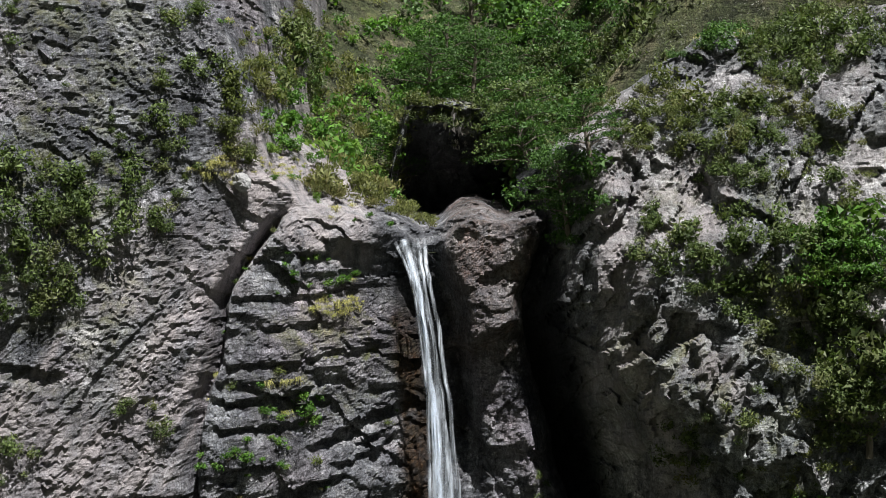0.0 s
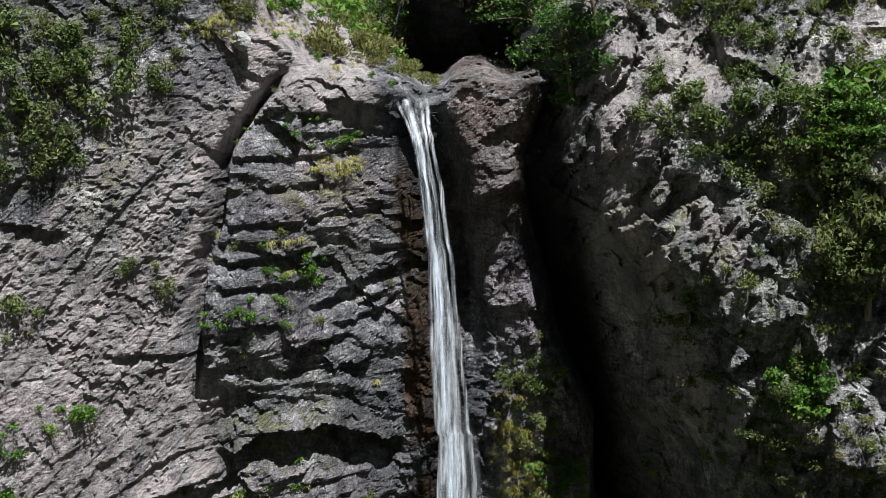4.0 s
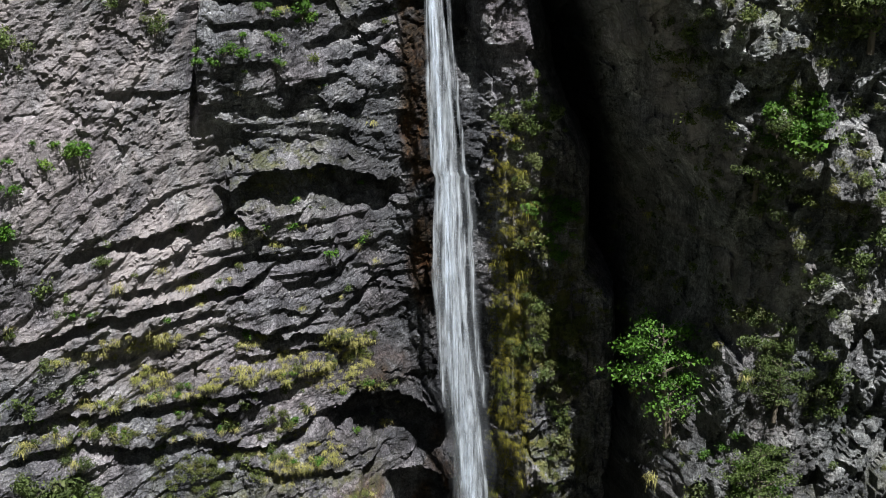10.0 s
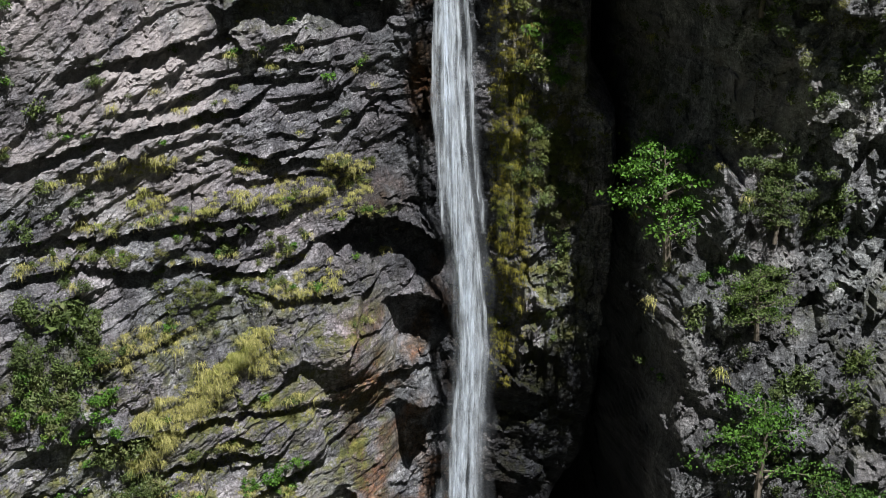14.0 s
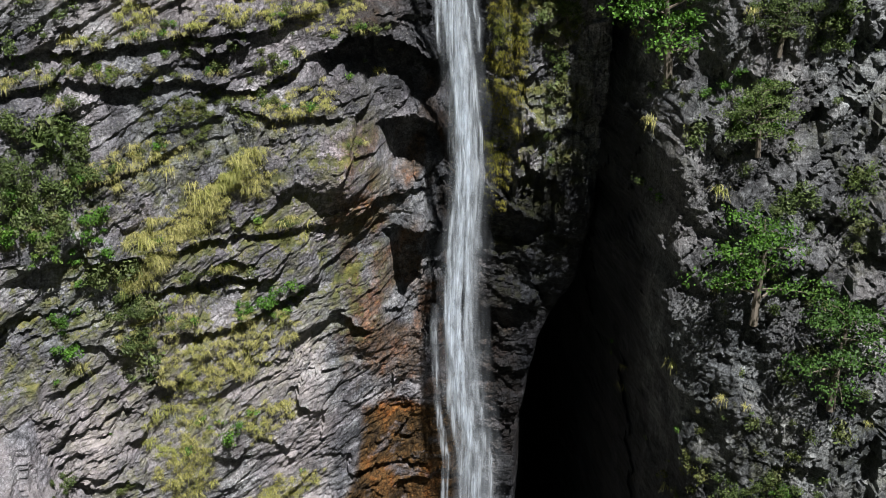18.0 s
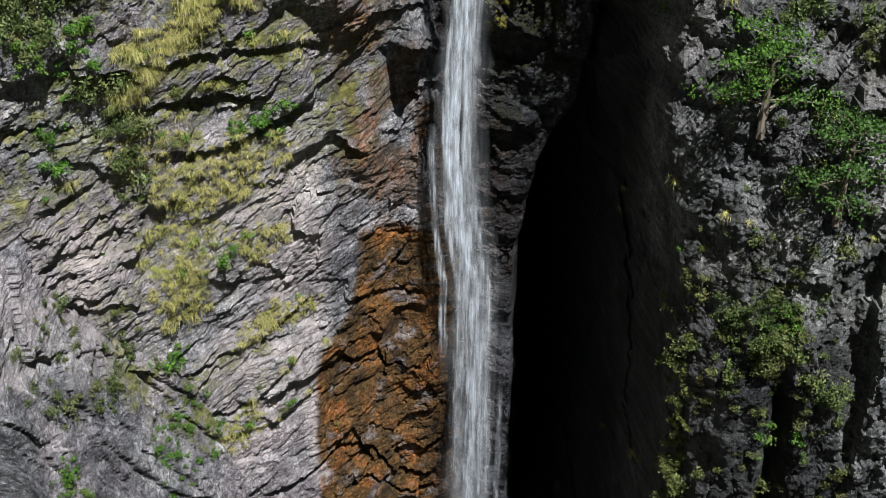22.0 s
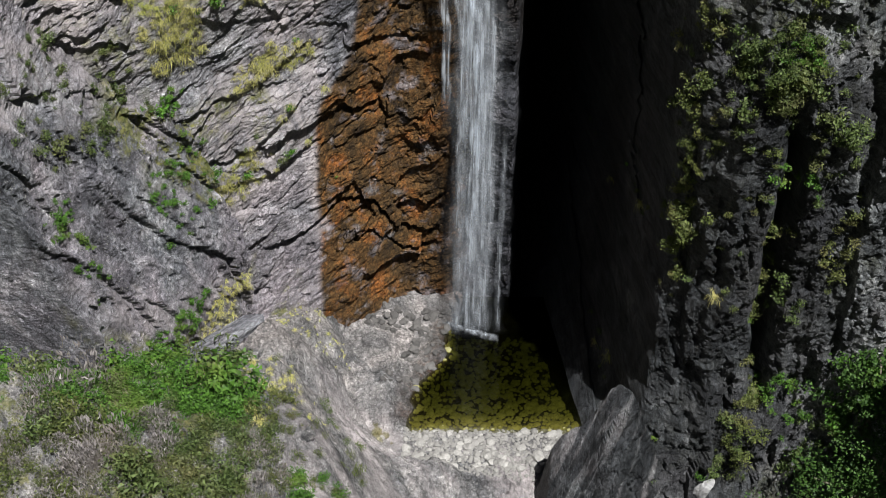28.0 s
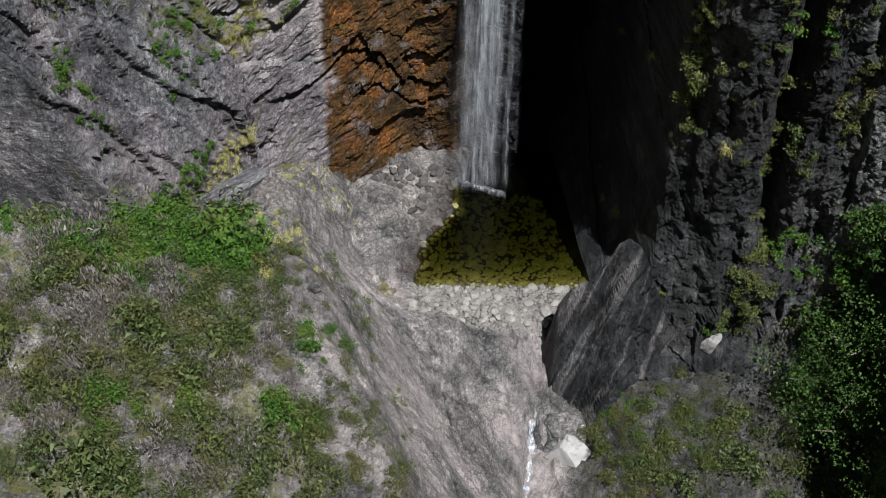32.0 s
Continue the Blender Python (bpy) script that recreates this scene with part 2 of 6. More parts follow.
def lean_top(x, z, y):
    """Above its brow the wall leans back."""
    top = along(x, [(-26, 76), (-12, 78), (-9.4, 77.5), (-7.3, 70.8), (-6, 70.3), (-4, 69.4), (-2.6, 68.7), (-1, 68.1), (0, 68.5), (1.2, 69.2), (3, 69.1), (5, 69.6), (12, 70)])
    over = np.maximum(0, z - top - 0.5 * fbm(x * 0.7, z * 0.2, 3))
    reach = along(x, [(-7.8, 30), (-7.3, 2.2), (-4, 1.6), (-2, 0.6), (5, 0.6)])
    rate = along(x, [(-26, 0.5), (-14, 0.6), (-9, 1.0), (-6, 3.0), (4, 3.0)])
    y = y + 1.6 * ss(70.8, 72.6, z) * np.maximum(0, x + 8.9 - 0.08 * (z - 73) + 0.7 * fbm(x * 0.3, z * 0.4, 3)) * ss(-7.0, -7.6, x)
    y = y + 0.16 * np.maximum(0, z - 70) * ss(-7, -10, x) + rate * np.minimum(over, reach) + 11 * np.maximum(0, over - reach)
    back = ss(0.3, 1.5, over) * ss(-5, -6.5, x)
    y = y + ss(0.0, 0.5, over) * ss(-6.5, -5, x) * (0.8 * facets(x * 0.9 + 4, z * 2.2)[0] + 0.35 * facets(x * 2.4, z * 6)[0] + 0.5 * fbm(x * 1.1, z * 2, 3))
    return y + back * (0.5 * facets(y * 0.30 + x, z * 0.45)[0] + 0.35 * facets(y * 0.9 + x, z * 1.2)[0])


def buttress_y(x, z, fine=True):
    """The buttress that closes the gorge: its edge, its face and its inner side."""
    xe = along(z, [(-18, 6.0), (-8, 7.0), (-4, 8.6), (0, 10.6), (6, 11.3), (12, 11.4), (22, 11.3), (26, 11.2), (34, 10.3), (42, 10.4), (45, 11.7), (49, 12.3), (51.3, 12.5), (54, 11.4), (56.4, 9.9), (59, 9.4), (62.3, 7.5), (64.5, 6.6), (66.2, 6.4), (69, 6.6), (72.6, 5.4), (74, 6.8), (76, 9.5), (78.5, 12), (86, 19)])
    ye = along(z, [(-18, 30), (-14, 33), (-8, 37), (-4, 40.5), (0, 45), (6, 48.0), (14, 48.5), (26, 48.9), (38, 51.2), (45, 52.0), (50, 52.0), (54, 52.6), (57, 53.0), (60, 53.4), (66, 54.6), (70, 54.8), (72, 54.8), (82, 57)])
    slope = along(z, [(0, 0.1), (20, 0.25), (35, 0.3), (44, 0.28), (50, 0.22), (64, 0.24), (73, 0.35), (80, 0.3)])
    if fine:
        xe = xe + 0.7 * fbm(z * 0.25, x * 0.05, 4)
    d = x - xe
    y = ye - slope * np.maximum(d, 0) - 0.85 * np.clip(d, 0, 2.4) * ss(46, 38, z) * ss(0, 6, z) - 1.0 * np.clip(d, 0, 2.0) * ss(46, 54, z) * ss(72, 67, z) + along(z, [(-18, 1.5), (-7, 2.2), (-3.5, 6), (2, 7), (20, 5), (40, 3.2), (60, 2.6)]) * np.maximum(-d, 0)
    y = y + 7.0 * np.maximum(0, z - along(x, [(4, 71.6), (6.6, 73.4), (9.5, 75.8), (12, 77.6), (26, 80)]) - (0.5 * fbm(x * 0.6, z * 0.2, 3) if fine else 0))
    y = y + 0.45 * np.maximum(0, z - 68)
    # a cleft between the two tall slabs
    y = y + 2.6 * np.exp(-((x - 15.6 - 0.05 * (20 - z) - (0.5 * fbm(z * 0.3, x * 0.05, 3) if fine else 0)) / 0.42) ** 2) * ss(4, 9, z) * ss(25, 20, z)
    if not fine:
        return y
    w = fbm(x * 0.15 + 9, z * 0.12, 4)
    y = y + 0.7 * fbm(x * 0.22 + 20, z * 0.13, 3)
    q = z + 0.5 * x + 1.6 * w
    y = y + 0.35 * ss(20, 34, z) * ledges(q, 3.7, 0.25) + 0.2 * (1 - 0.6 * ss(36, 28, z)) * ledges(x * 0.9 - 0.25 * z + 1.2 * w, 1.9, 0.3)
    wx, wz = 0.5 * fbm(x * 0.5, z * 0.5, 3), 0.5 * fbm(x * 0.5 + 40, z * 0.5, 3)
    # high up broken blocks, low down tall smooth slabs
    tall = ss(36, 28, z)
    f, c = facets((x + wx) * 0.42 - 0.16 * z, (z + wz) * 0.22)
    y = y + 0.7 * f * (1 - 0.6 * tall)
    f, c = facets((x + 0.6 * wx) * 0.55 + 0.03 * z, (z + wz) * 0.07 + 13)
    y = y + 0.62 * f * tall
    f, c = facets((x + 0.6 * wx) * 1.6 + 0.06 * z + 7, (z + wz) * 0.22)
    y = y + 0.22 * f * tall
    f, c = facets((x + wx) * 1.3 - 0.55 * z + 50, (z + wz) * 0.55 + 0.3 * x, 1.2, 0.3)
    y = y + (0.46 * f + 0.10 * (1 - c) ** 2) * (1 - 0.65 * tall)
    f, c = facets((x + 0.5 * wx) * 2.9 - 1.1 * z + 90, (z + 0.4 * wz) * 1.25 + 0.6 * x, 1.2, 0.3)
    y = y + (0.20 * f + 0.05 * (1 - c) ** 2) * (1 - 0.5 * tall)
    f, c = facets(x * 5.0 - 1.5 * z + 9, z * 2.6 + x)
    y = y + 0.07 * f
    y = y + 0.10 * ridged(x * 1.6 - 0.4 * z, z * 1.1 * (1 - 0.7 * tall), 3)
    return y


def valley_z(x, y, fine=True):
    """The hanging valley above the lip."""
    d = y - 60
    ax = -0.5 + 0.10 * d
    z = 68.0 + 0.10 * d + 0.55 * np.maximum(0, d - 14)
    z = z + 0.85 * np.maximum(0, ax - 2.5 - x) + 1.35 * np.maximum(0, x - ax - 2.5) * ss(0, 6, d)
    z = z - 2.2 * bump_at(x, y, 1.5, 75, 2.2, 6)
    if fine:
        z = z + 0.8 * fbm(x * 0.2, y * 0.2, 4) + 0.25 * ridged(x * 0.8, y * 0.8, 3)
    return z


def floor_z(x, y, fine=True):
    """The gorge's floor: pool, gravel bar, slab with the outlet, and the rib beside it."""
    # crest of the rib
    cx = along(y, [(10, 3), (20, 0), (28, -2.0), (33, -3.6), (37, -5.0), (41, -6.5), (44.6, -7.9), (47, -8.5), (54, -8.0), (62, -7)])
    ch = along(y, [(10, 15), (20, 14), (28, 13), (37, 12), (41, 11.4), (44.6, 10.2), (47, 7.6), (50, 4.6), (56, 2.2), (62, 1)])
    base = along(y, [(10, -16), (30, -7), (37, -4.2), (43, -2.7), (46.5, -1.55), (49.6, -1.72), (51.5, -2.3), (54, -2.9), (60, -3.3)])
    if fine:
        cx = cx + 0.5 * fbm(y * 0.3, x * 0.1, 3)
    d = x - cx
    drop = along(np.maximum(d, 0), [(0, 0), (0.8, 0.9), (1.5, 2.4), (3, 5.6), (5.5, 10), (9, 14.5), (15, 20)]) * along(y, [(30, 1.0), (38, 1.0), (47, 0.8), (56, 0.7)])
    z = ch - drop + 0.25 * np.maximum(-d, 0) * ss(44, 38, y) - 0.1 * np.maximum(-d, 0) * ss(40, 46, y)
    # slab: a smooth rounded rock between rib and outlet
    outlet = along(y, [(10, 2), (30, 3.7), (36, 4.2), (43, 5.2), (46, 5.4), (50, 4.0)])
    slab = base + 1.3 * ss(outlet - 0.2, outlet - 2.6, x) * ss(47.5, 44.5, y) + 0.45 * np.maximum(0, outlet - 2 - x) * ss(48.5, 45, y)
    k = 1.6
    h = np.clip(0.5 + 0.5 * (z - slab) / k, 0, 1)
    z = z * h + slab * (1 - h) + k * h * (1 - h)
    z = z + 0.9 * np.clip(x - 7.4, 0, 2.6) * ss(45, 42, y)
    shore = along(y, [(48, -2.6), (51, -2.0), (58, 0.8), (62, 1.5)]) + (1.1 * fbm(y * 0.45, 0 * y + 3.3, 3) if fine else 0)
    bank = -1.75 + 0.09 * np.maximum(0, shore - x) - ss(shore, shore + 1.5, x) * along(y, [(50, 0.35), (52, 0.7), (55, 1.2), (60, 1.5)])
    z = np.where(y > 48.5, np.maximum(z, bank * ss(48.5, 50.5, y) + z * (1 - ss(48.5, 50.5, y))), z)
    z = z - 0.7 * np.exp(-((x - outlet) / 0.35) ** 2) * ss(48, 44, y)
    z = z - ss(25.0, 22.4, y) * (z + 25)
    if fine:
        rocky = np.maximum(ss(49, 46, y), ss(-1, -3, x))
        z = z + rocky * (0.55 * fbm(x * 0.35, y * 0.35, 4) + 0.55 * ridged(x * 0.33 + 0.24 * y, y * 0.10 - 0.08 * x, 3) + 0.34 * ridged(x * 0.7 + 0.45 * y, y * 0.22 - 0.2 * x, 4) + 0.30 * facets(x * 0.6 + 0.3 * y, y * 0.35)[0] + 0.16 * facets(x * 1.7 + 0.8 * y, y * 0.8 - 0.3 * x)[0] + 0.07 * facets(x * 4 + 1.5 * y, y * 2.2 - x)[0]) + 0.05 * fbm(x * 2, y * 2, 3)
    return z


def slab_place(s, z, fine=True):
    """A steep slab that stands out from the foot of the cliff, s metres along it."""
    r = 0.0 * s
    if fine:
        w = 0.4 * fbm(s * 0.5, z * 0.5, 3)
        f1, c1 = facets((s + w) * 0.22 + 0.10 * z, (z + w) * 0.09 + 3)
        f2, c2 = facets((s + w) * 0.8 + 0.3 * z, (z + w) * 0.30)
        r = 0.38 * f1 + 0.26 * f2 + 0.14 * facets((s + w) * 2.0 + 0.9 * z, (z + w) * 0.8)[0] + 0.06 * facets(s * 4.5 + 2 * z, z * 2.2)[0] + 0.16 * ridged(s * 0.9 + 0.5 * z, z * 0.25, 4) + 0.06 * ridged(s * 3 + 1.6 * z, z * 0.9, 3) + 0.5 * fbm(s * 0.15, z * 0.15, 3)
    x = -17.0 + np.where(s > 0, 0.36 * s, s) + 0.27 * np.clip(20 - z, -4, 10) + 0.93 * r
    y = 43.2 + np.where(s > 0, 0.93 * s, -0.1 * s) - 0.36 * r + 1.3 * np.maximum(0, z - 24.5 + 0.5 * s + (fbm(s * 0.4, z * 0.1, 3) if fine else 0)) + 0.06 * (z - 20)
    return x, y, z


def sheet(name, us, vs, fn, material, label, category, masks=None):
    """A sheet of rock or ground over a grid of us by vs; fn gives the places; masks gives layers of stain and of
    painted light and shade as point attributes.
    """
    u, v = np.meshgrid(us, vs)
    px, py, pz = fn(u, v)
    co = np.stack([px, py, pz], -1).reshape(-1, 3).astype(np.float32)
    nu, nv = len(us), len(vs)
    i = (np.arange(nv - 1)[:, None] * nu + np.arange(nu - 1)[None, :]).ravel()
    quad = np.stack([i, i + 1, i + 1 + nu, i + nu], 1)
    me = grid_mesh(name, co, quad)
    if masks:
        up = up_facing(px, py, pz)
        for key, val in masks(px, py, pz, up).items():
            at = me.attributes.new(key, "FLOAT", "POINT")
            at.data.foreach_set("value", np.ascontiguousarray(np.broadcast_to(val, px.shape), dtype=np.float32).ravel())
    me.materials.append(material)
    return tagged(new(name, me), label, category, kind="structure")


def up_facing(px, py, pz):
    """How far each place of a sheet faces up: 1 flat, 0 upright, below 0 overhanging."""
    du = np.stack([np.gradient(p, axis=1) for p in (px, py, pz)], -1)
    dv = np.stack([np.gradient(p, axis=0) for p in (px, py, pz)], -1)
    n = np.cross(du, dv)
    up = n[..., 2] / np.maximum(np.linalg.norm(n, axis=-1), 1e-9)
    for _ in range(2):
        up[1:-1, 1:-1] = (up[1:-1, 1:-1] * 2 + up[2:, 1:-1] + up[:-2, 1:-1] + up[1:-1, 2:] + up[1:-1, :-2]) / 6
    return up


def grid_mesh(name, co, faces, smooth=False):
    """A mesh from arrays of places and of faces with an equal number of corners."""
    me = bpy.data.meshes.new(name)
    n, k = faces.shape
    me.vertices.add(len(co))
    me.vertices.foreach_set("co", np.ascontiguousarray(co, dtype=np.float32).ravel())
    me.loops.add(n * k)
    me.loops.foreach_set("vertex_index", np.ascontiguousarray(faces, dtype=np.int32).ravel())
    me.polygons.add(n)
    me.polygons.foreach_set("loop_start", np.arange(0, n * k, k, dtype=np.int32))
    me.update(calc_edges=True)
    me.polygons.foreach_set("use_smooth", np.full(n, smooth))
    return me


# ---- materials ----
def nodes_of(name):
    m = bpy.data.materials.new(name)
    m.use_nodes = True
    t = m.node_tree
    return m, t, t.nodes["Principled BSDF"]


def add(t, kind, **given):
    n = t.nodes.new(kind)
    for key, val in given.items():
        n.inputs[key.replace("_", " ")].default_value = val
    return n


def wire(t, a, b):
    t.links.new(a, b)


def ramp(t, src, stops):
    n = t.nodes.new("ShaderNodeValToRGB")
    while len(n.color_ramp.elements) < len(stops):
        n.color_ramp.elements.new(0.5)
    for e, (p, c) in zip(n.color_ramp.elements, stops):
        e.position, e.color = p, (c, c, c, 1) if isinstance(c, (int, float)) else (*c, 1)
    wire(t, src, n.inputs[0])
    return n.outputs[0]


def mix(t, fac, a, b, how="MIX"):
    n = t.nodes.new("ShaderNodeMix")
    n.data_type, n.blend_type = "RGBA", how
    for k, v in ((0, fac), (6, a), (7, b)):
        if hasattr(v, "is_linked"):
            wire(t, v, n.inputs[k])
        else:
            n.inputs[k].default_value = v if k == 0 else (*v, 1)
    return n.outputs[2]


def maths(t, op, a, b=0.0):
    n = t.nodes.new("ShaderNodeMath")
    n.operation = op
    for k, v in ((0, a), (1, b)):
        if hasattr(v, "is_linked"):
            wire(t, v, n.inputs[k])
        else:
            n.inputs[k].default_value = v
    return n.outputs[0]


def noise_at(t, co, scale, detail=6.0, rough=0.6, stretch=None, distort=0.0):
    if stretch:
        mp = add(t, "ShaderNodeMapping")
        mp.inputs["Scale"].default_value = stretch
        mp.inputs["Rotation"].default_value = (0.1, 0.35, 0)
        wire(t, co, mp.inputs[0])
        co = mp.outputs[0]
    n = add(t, "ShaderNodeTexNoise", Scale=scale, Detail=detail, Roughness=rough, Distortion=distort)
    wire(t, co, n.inputs["Vector"])
    return n.outputs[0]


def layer(t, name):
    n = t.nodes.new("ShaderNodeAttribute")
    n.attribute_name = name
    return n.outputs["Fac"]


def rock_material(name, dark, mid, light, warm, layered=True, wet_shade_tint=(0.24, 0.25, 0.27)):
    m, t, b = nodes_of(name)
    co = t.nodes.new("ShaderNodeTexCoord").outputs["Object"]
    big = noise_at(t, co, 0.12, 5, 0.6, distort=0.6)
    med = noise_at(t, co, 0.9, 8, 0.68, stretch=(1.0, 1.0, 0.55))
    fin = noise_at(t, co, 6.5, 9, 0.78, stretch=(1.0, 1.0, 0.8), distort=0.4)
    streak = noise_at(t, co, 1.6, 6, 0.7, stretch=(1.8, 1.8, 0.16))
    col = ramp(t, med, [(0.30, dark), (0.48, mid), (0.66, light)])
    col = mix(t, ramp(t, big, [(0.42, 0.0), (0.62, 0.75)]), col, warm)
    col = mix(t, 0.8, col, ramp(t, noise_at(t, co, 0.28, 6, 0.65, distort=0.8), [(0.36, (0.45, 0.46, 0.50)), (0.5, (0.95, 0.95, 0.97)), (0.64, (1.7, 1.62, 1.6))]), "MULTIPLY")
    col = mix(t, 0.8, col, ramp(t, fin, [(0.36, 0.28), (0.48, 0.9), (0.54, 1.0), (0.66, 1.9)]), "MULTIPLY")
    col = mix(t, 0.5, col, ramp(t, streak, [(0.35, 0.45), (0.55, 1.0), (0.7, 1.35)]), "MULTIPLY")
    # foliation: thin uneven layers, bent and tilted
    fol = noise_at(t, co, 0.9, 7, 0.66, stretch=(0.6, 0.6, 2.6), distort=0.8)
    fol2 = noise_at(t, co, 3.4, 6, 0.7, stretch=(2.6, 0.8, 0.5), distort=1.1)
    col = mix(t, 0.6, col, ramp(t, fol, [(0.36, 0.5), (0.46, 1.15), (0.50, 0.95), (0.60, 1.75)]), "MULTIPLY")
    col = mix(t, 0.4, col, ramp(t, fol2, [(0.40, 0.65), (0.5, 1.1), (0.62, 1.7)]), "MULTIPLY")
    # thin pale veins and lichen flecks
    vor = add(t, "ShaderNodeTexVoronoi", Scale=1.0)
    vor.feature = "DISTANCE_TO_EDGE"
    wv = t.nodes.new("ShaderNodeVectorMath")
    nn = add(t, "ShaderNodeTexNoise", Scale=1.2, Detail=5.0)
    wire(t, co, nn.inputs["Vector"])
    wire(t, co, wv.inputs[0]), wire(t, nn.outputs[1], wv.inputs[1])
    flat = add(t, "ShaderNodeMapping")
    flat.inputs["Scale"].default_value, flat.inputs["Rotation"].default_value = (0.9, 0.9, 2.6), (0, 0.25, 0)
    wire(t, wv.outputs[0], flat.inputs[0])
    wire(t, flat.outputs[0], vor.inputs["Vector"])
    crack = ramp(t, vor.outputs["Distance"], [(0.0, 0.0), (0.05, 0.9), (0.10, 1.0)])
    col = mix(t, 0.5, col, crack, "MULTIPLY")
    fleck = maths(t, "MULTIPLY", ramp(t, noise_at(t, co, 9.0, 3, 0.6), [(0.60, 0.0), (0.70, 1.0)]), ramp(t, noise_at(t, co, 0.5, 4, 0.6), [(0.45, 0.0), (0.6, 0.8)]))
    col = mix(t, fleck, col, (0.42, 0.42, 0.38))
    col = mix(t, 0.5, col, ramp(t, noise_at(t, co, 13.0, 6, 0.75), [(0.40, 0.35), (0.5, 1.0), (0.60, 1.7)]), "MULTIPLY")
    rough = 0.8
    if layered:
        # pale rock; along the buttress's edge it also stands in for sunlight
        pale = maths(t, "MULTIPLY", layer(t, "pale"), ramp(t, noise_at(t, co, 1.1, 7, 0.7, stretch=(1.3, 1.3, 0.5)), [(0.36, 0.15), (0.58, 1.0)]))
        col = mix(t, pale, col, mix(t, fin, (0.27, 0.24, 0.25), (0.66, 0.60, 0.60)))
        rust_n = noise_at(t, co, 0.62, 9, 0.70, stretch=(1.0, 1.0, 0.7))
        rust_c = ramp(t, rust_n, [(0.32, (0.018, 0.012, 0.008)), (0.45, (0.065, 0.038, 0.014)), (0.55, (0.115, 0.058, 0.019)), (0.65, (0.22, 0.080, 0.018)), (0.80, (0.38, 0.26, 0.15))])
        rust_c = mix(t, 0.9, rust_c, ramp(t, fin, [(0.38, 0.15), (0.5, 0.9), (0.62, 2.0)]), "MULTIPLY")
        rust_f = maths(t, "MULTIPLY", layer(t, "rust"), ramp(t, noise_at(t, co, 0.8, 6, 0.65), [(0.30, 0.1), (0.46, 1.0)]))
        col = mix(t, rust_f, col, rust_c)
        moss_f = maths(t, "MULTIPLY", layer(t, "moss"), ramp(t, noise_at(t, co, 0.7, 9, 0.78), [(0.47, 0.0), (0.53, 1.0)]))
        moss_c = ramp(t, noise_at(t, co, 2.4, 6, 0.7), [(0.3, (0.035, 0.05, 0.012)), (0.5, (0.12, 0.13, 0.03)), (0.7, (0.27, 0.25, 0.07))])
        col = mix(t, moss_f, col, moss_c)
        # wet rock, and shade put into the colour of gorge and hollow
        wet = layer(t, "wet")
        col = mix(t, wet, col, mix(t, 1.0, col, wet_shade_tint, "MULTIPLY"))
        rough = ramp(t, wet, [(0.0, 0.85), (1.0, 0.5)])
    wire(t, col, b.inputs["Base Color"])
    if hasattr(rough, "is_linked"):
        wire(t, rough, b.inputs["Roughness"])
    else:
        b.inputs["Roughness"].default_value = rough
    b.inputs["Specular IOR Level"].default_value = 0.22
    h = maths(t, "ADD", maths(t, "MULTIPLY", med, 0.55), maths(t, "MULTIPLY", fin, 0.38))
    h = maths(t, "ADD", h, maths(t, "ADD", maths(t, "MULTIPLY", fol, 0.8), maths(t, "MULTIPLY", fol2, 0.35)))
    h = maths(t, "ADD", h, maths(t, "MULTIPLY", crack, 0.06))
    h = maths(t, "ADD", h, maths(t, "MULTIPLY", noise_at(t, co, 17.0, 5, 0.7), 0.16))
    bp = add(t, "ShaderNodeBump", Strength=1.0, Distance=0.38)
    wire(t, h, bp.inputs["Height"])
    wire(t, bp.outputs[0], b.inputs["Normal"])
    return m


def leaf_material(name, dark, light, dry):
    m, t, b = nodes_of(name)
    geo = t.nodes.new("ShaderNodeNewGeometry")
    inf = t.nodes.new("ShaderNodeObjectInfo")
    co = t.nodes.new("ShaderNodeTexCoord").outputs["Object"]
    col = mix(t, geo.outputs["Random Per Island"], dark, light)
    patch = ramp(t, noise_at(t, co, 0.5, 4, 0.6), [(0.5, 0.0), (0.68, 0.7)])
    col = mix(t, patch, col, dry)
    col = mix(t, 0.5, col, ramp(t, inf.outputs["Random"], [(0.0, 0.65), (1.0, 1.3)]), "MULTIPLY")
    wire(t, col, b.inputs["Base Color"])
    b.inputs["Roughness"].default_value = 0.55
    b.inputs["Specular IOR Level"].default_value = 0.25
    tr = t.nodes.new("ShaderNodeBsdfTranslucent")
    wire(t, mix(t, 1.0, col, (1.1, 1.25, 0.6), "MULTIPLY"), tr.inputs[0])
    ms = t.nodes.new("ShaderNodeMixShader")
    ms.inputs[0].default_value = 0.3
    wire(t, b.outputs[0], ms.inputs[1]), wire(t, tr.outputs[0], ms.inputs[2])
    wire(t, ms.outputs[0], t.nodes["Material Output"].inputs[0])
    return m


ROCK = rock_material("grey_schist", (0.050, 0.053, 0.060), (0.145, 0.150, 0.165), (0.32, 0.33, 0.345), (0.21, 0.19, 0.21), wet_shade_tint=(0.15, 0.155, 0.17))
DARK_ROCK = rock_material("dark_schist", (0.040, 0.046, 0.050), (0.145, 0.157, 0.163), (0.40, 0.42, 0.42), (0.20, 0.197, 0.205), wet_shade_tint=(0.095, 0.10, 0.11))
SLAB_ROCK = rock_material("water_worn_rock", (0.06, 0.061, 0.064), (0.15, 0.15, 0.152), (0.30, 0.295, 0.29), (0.20, 0.19, 0.185))
SOIL = rock_material("mossy_ground", (0.02, 0.025, 0.012), (0.05, 0.06, 0.025), (0.11, 0.10, 0.06), (0.06, 0.07, 0.03), layered=False)


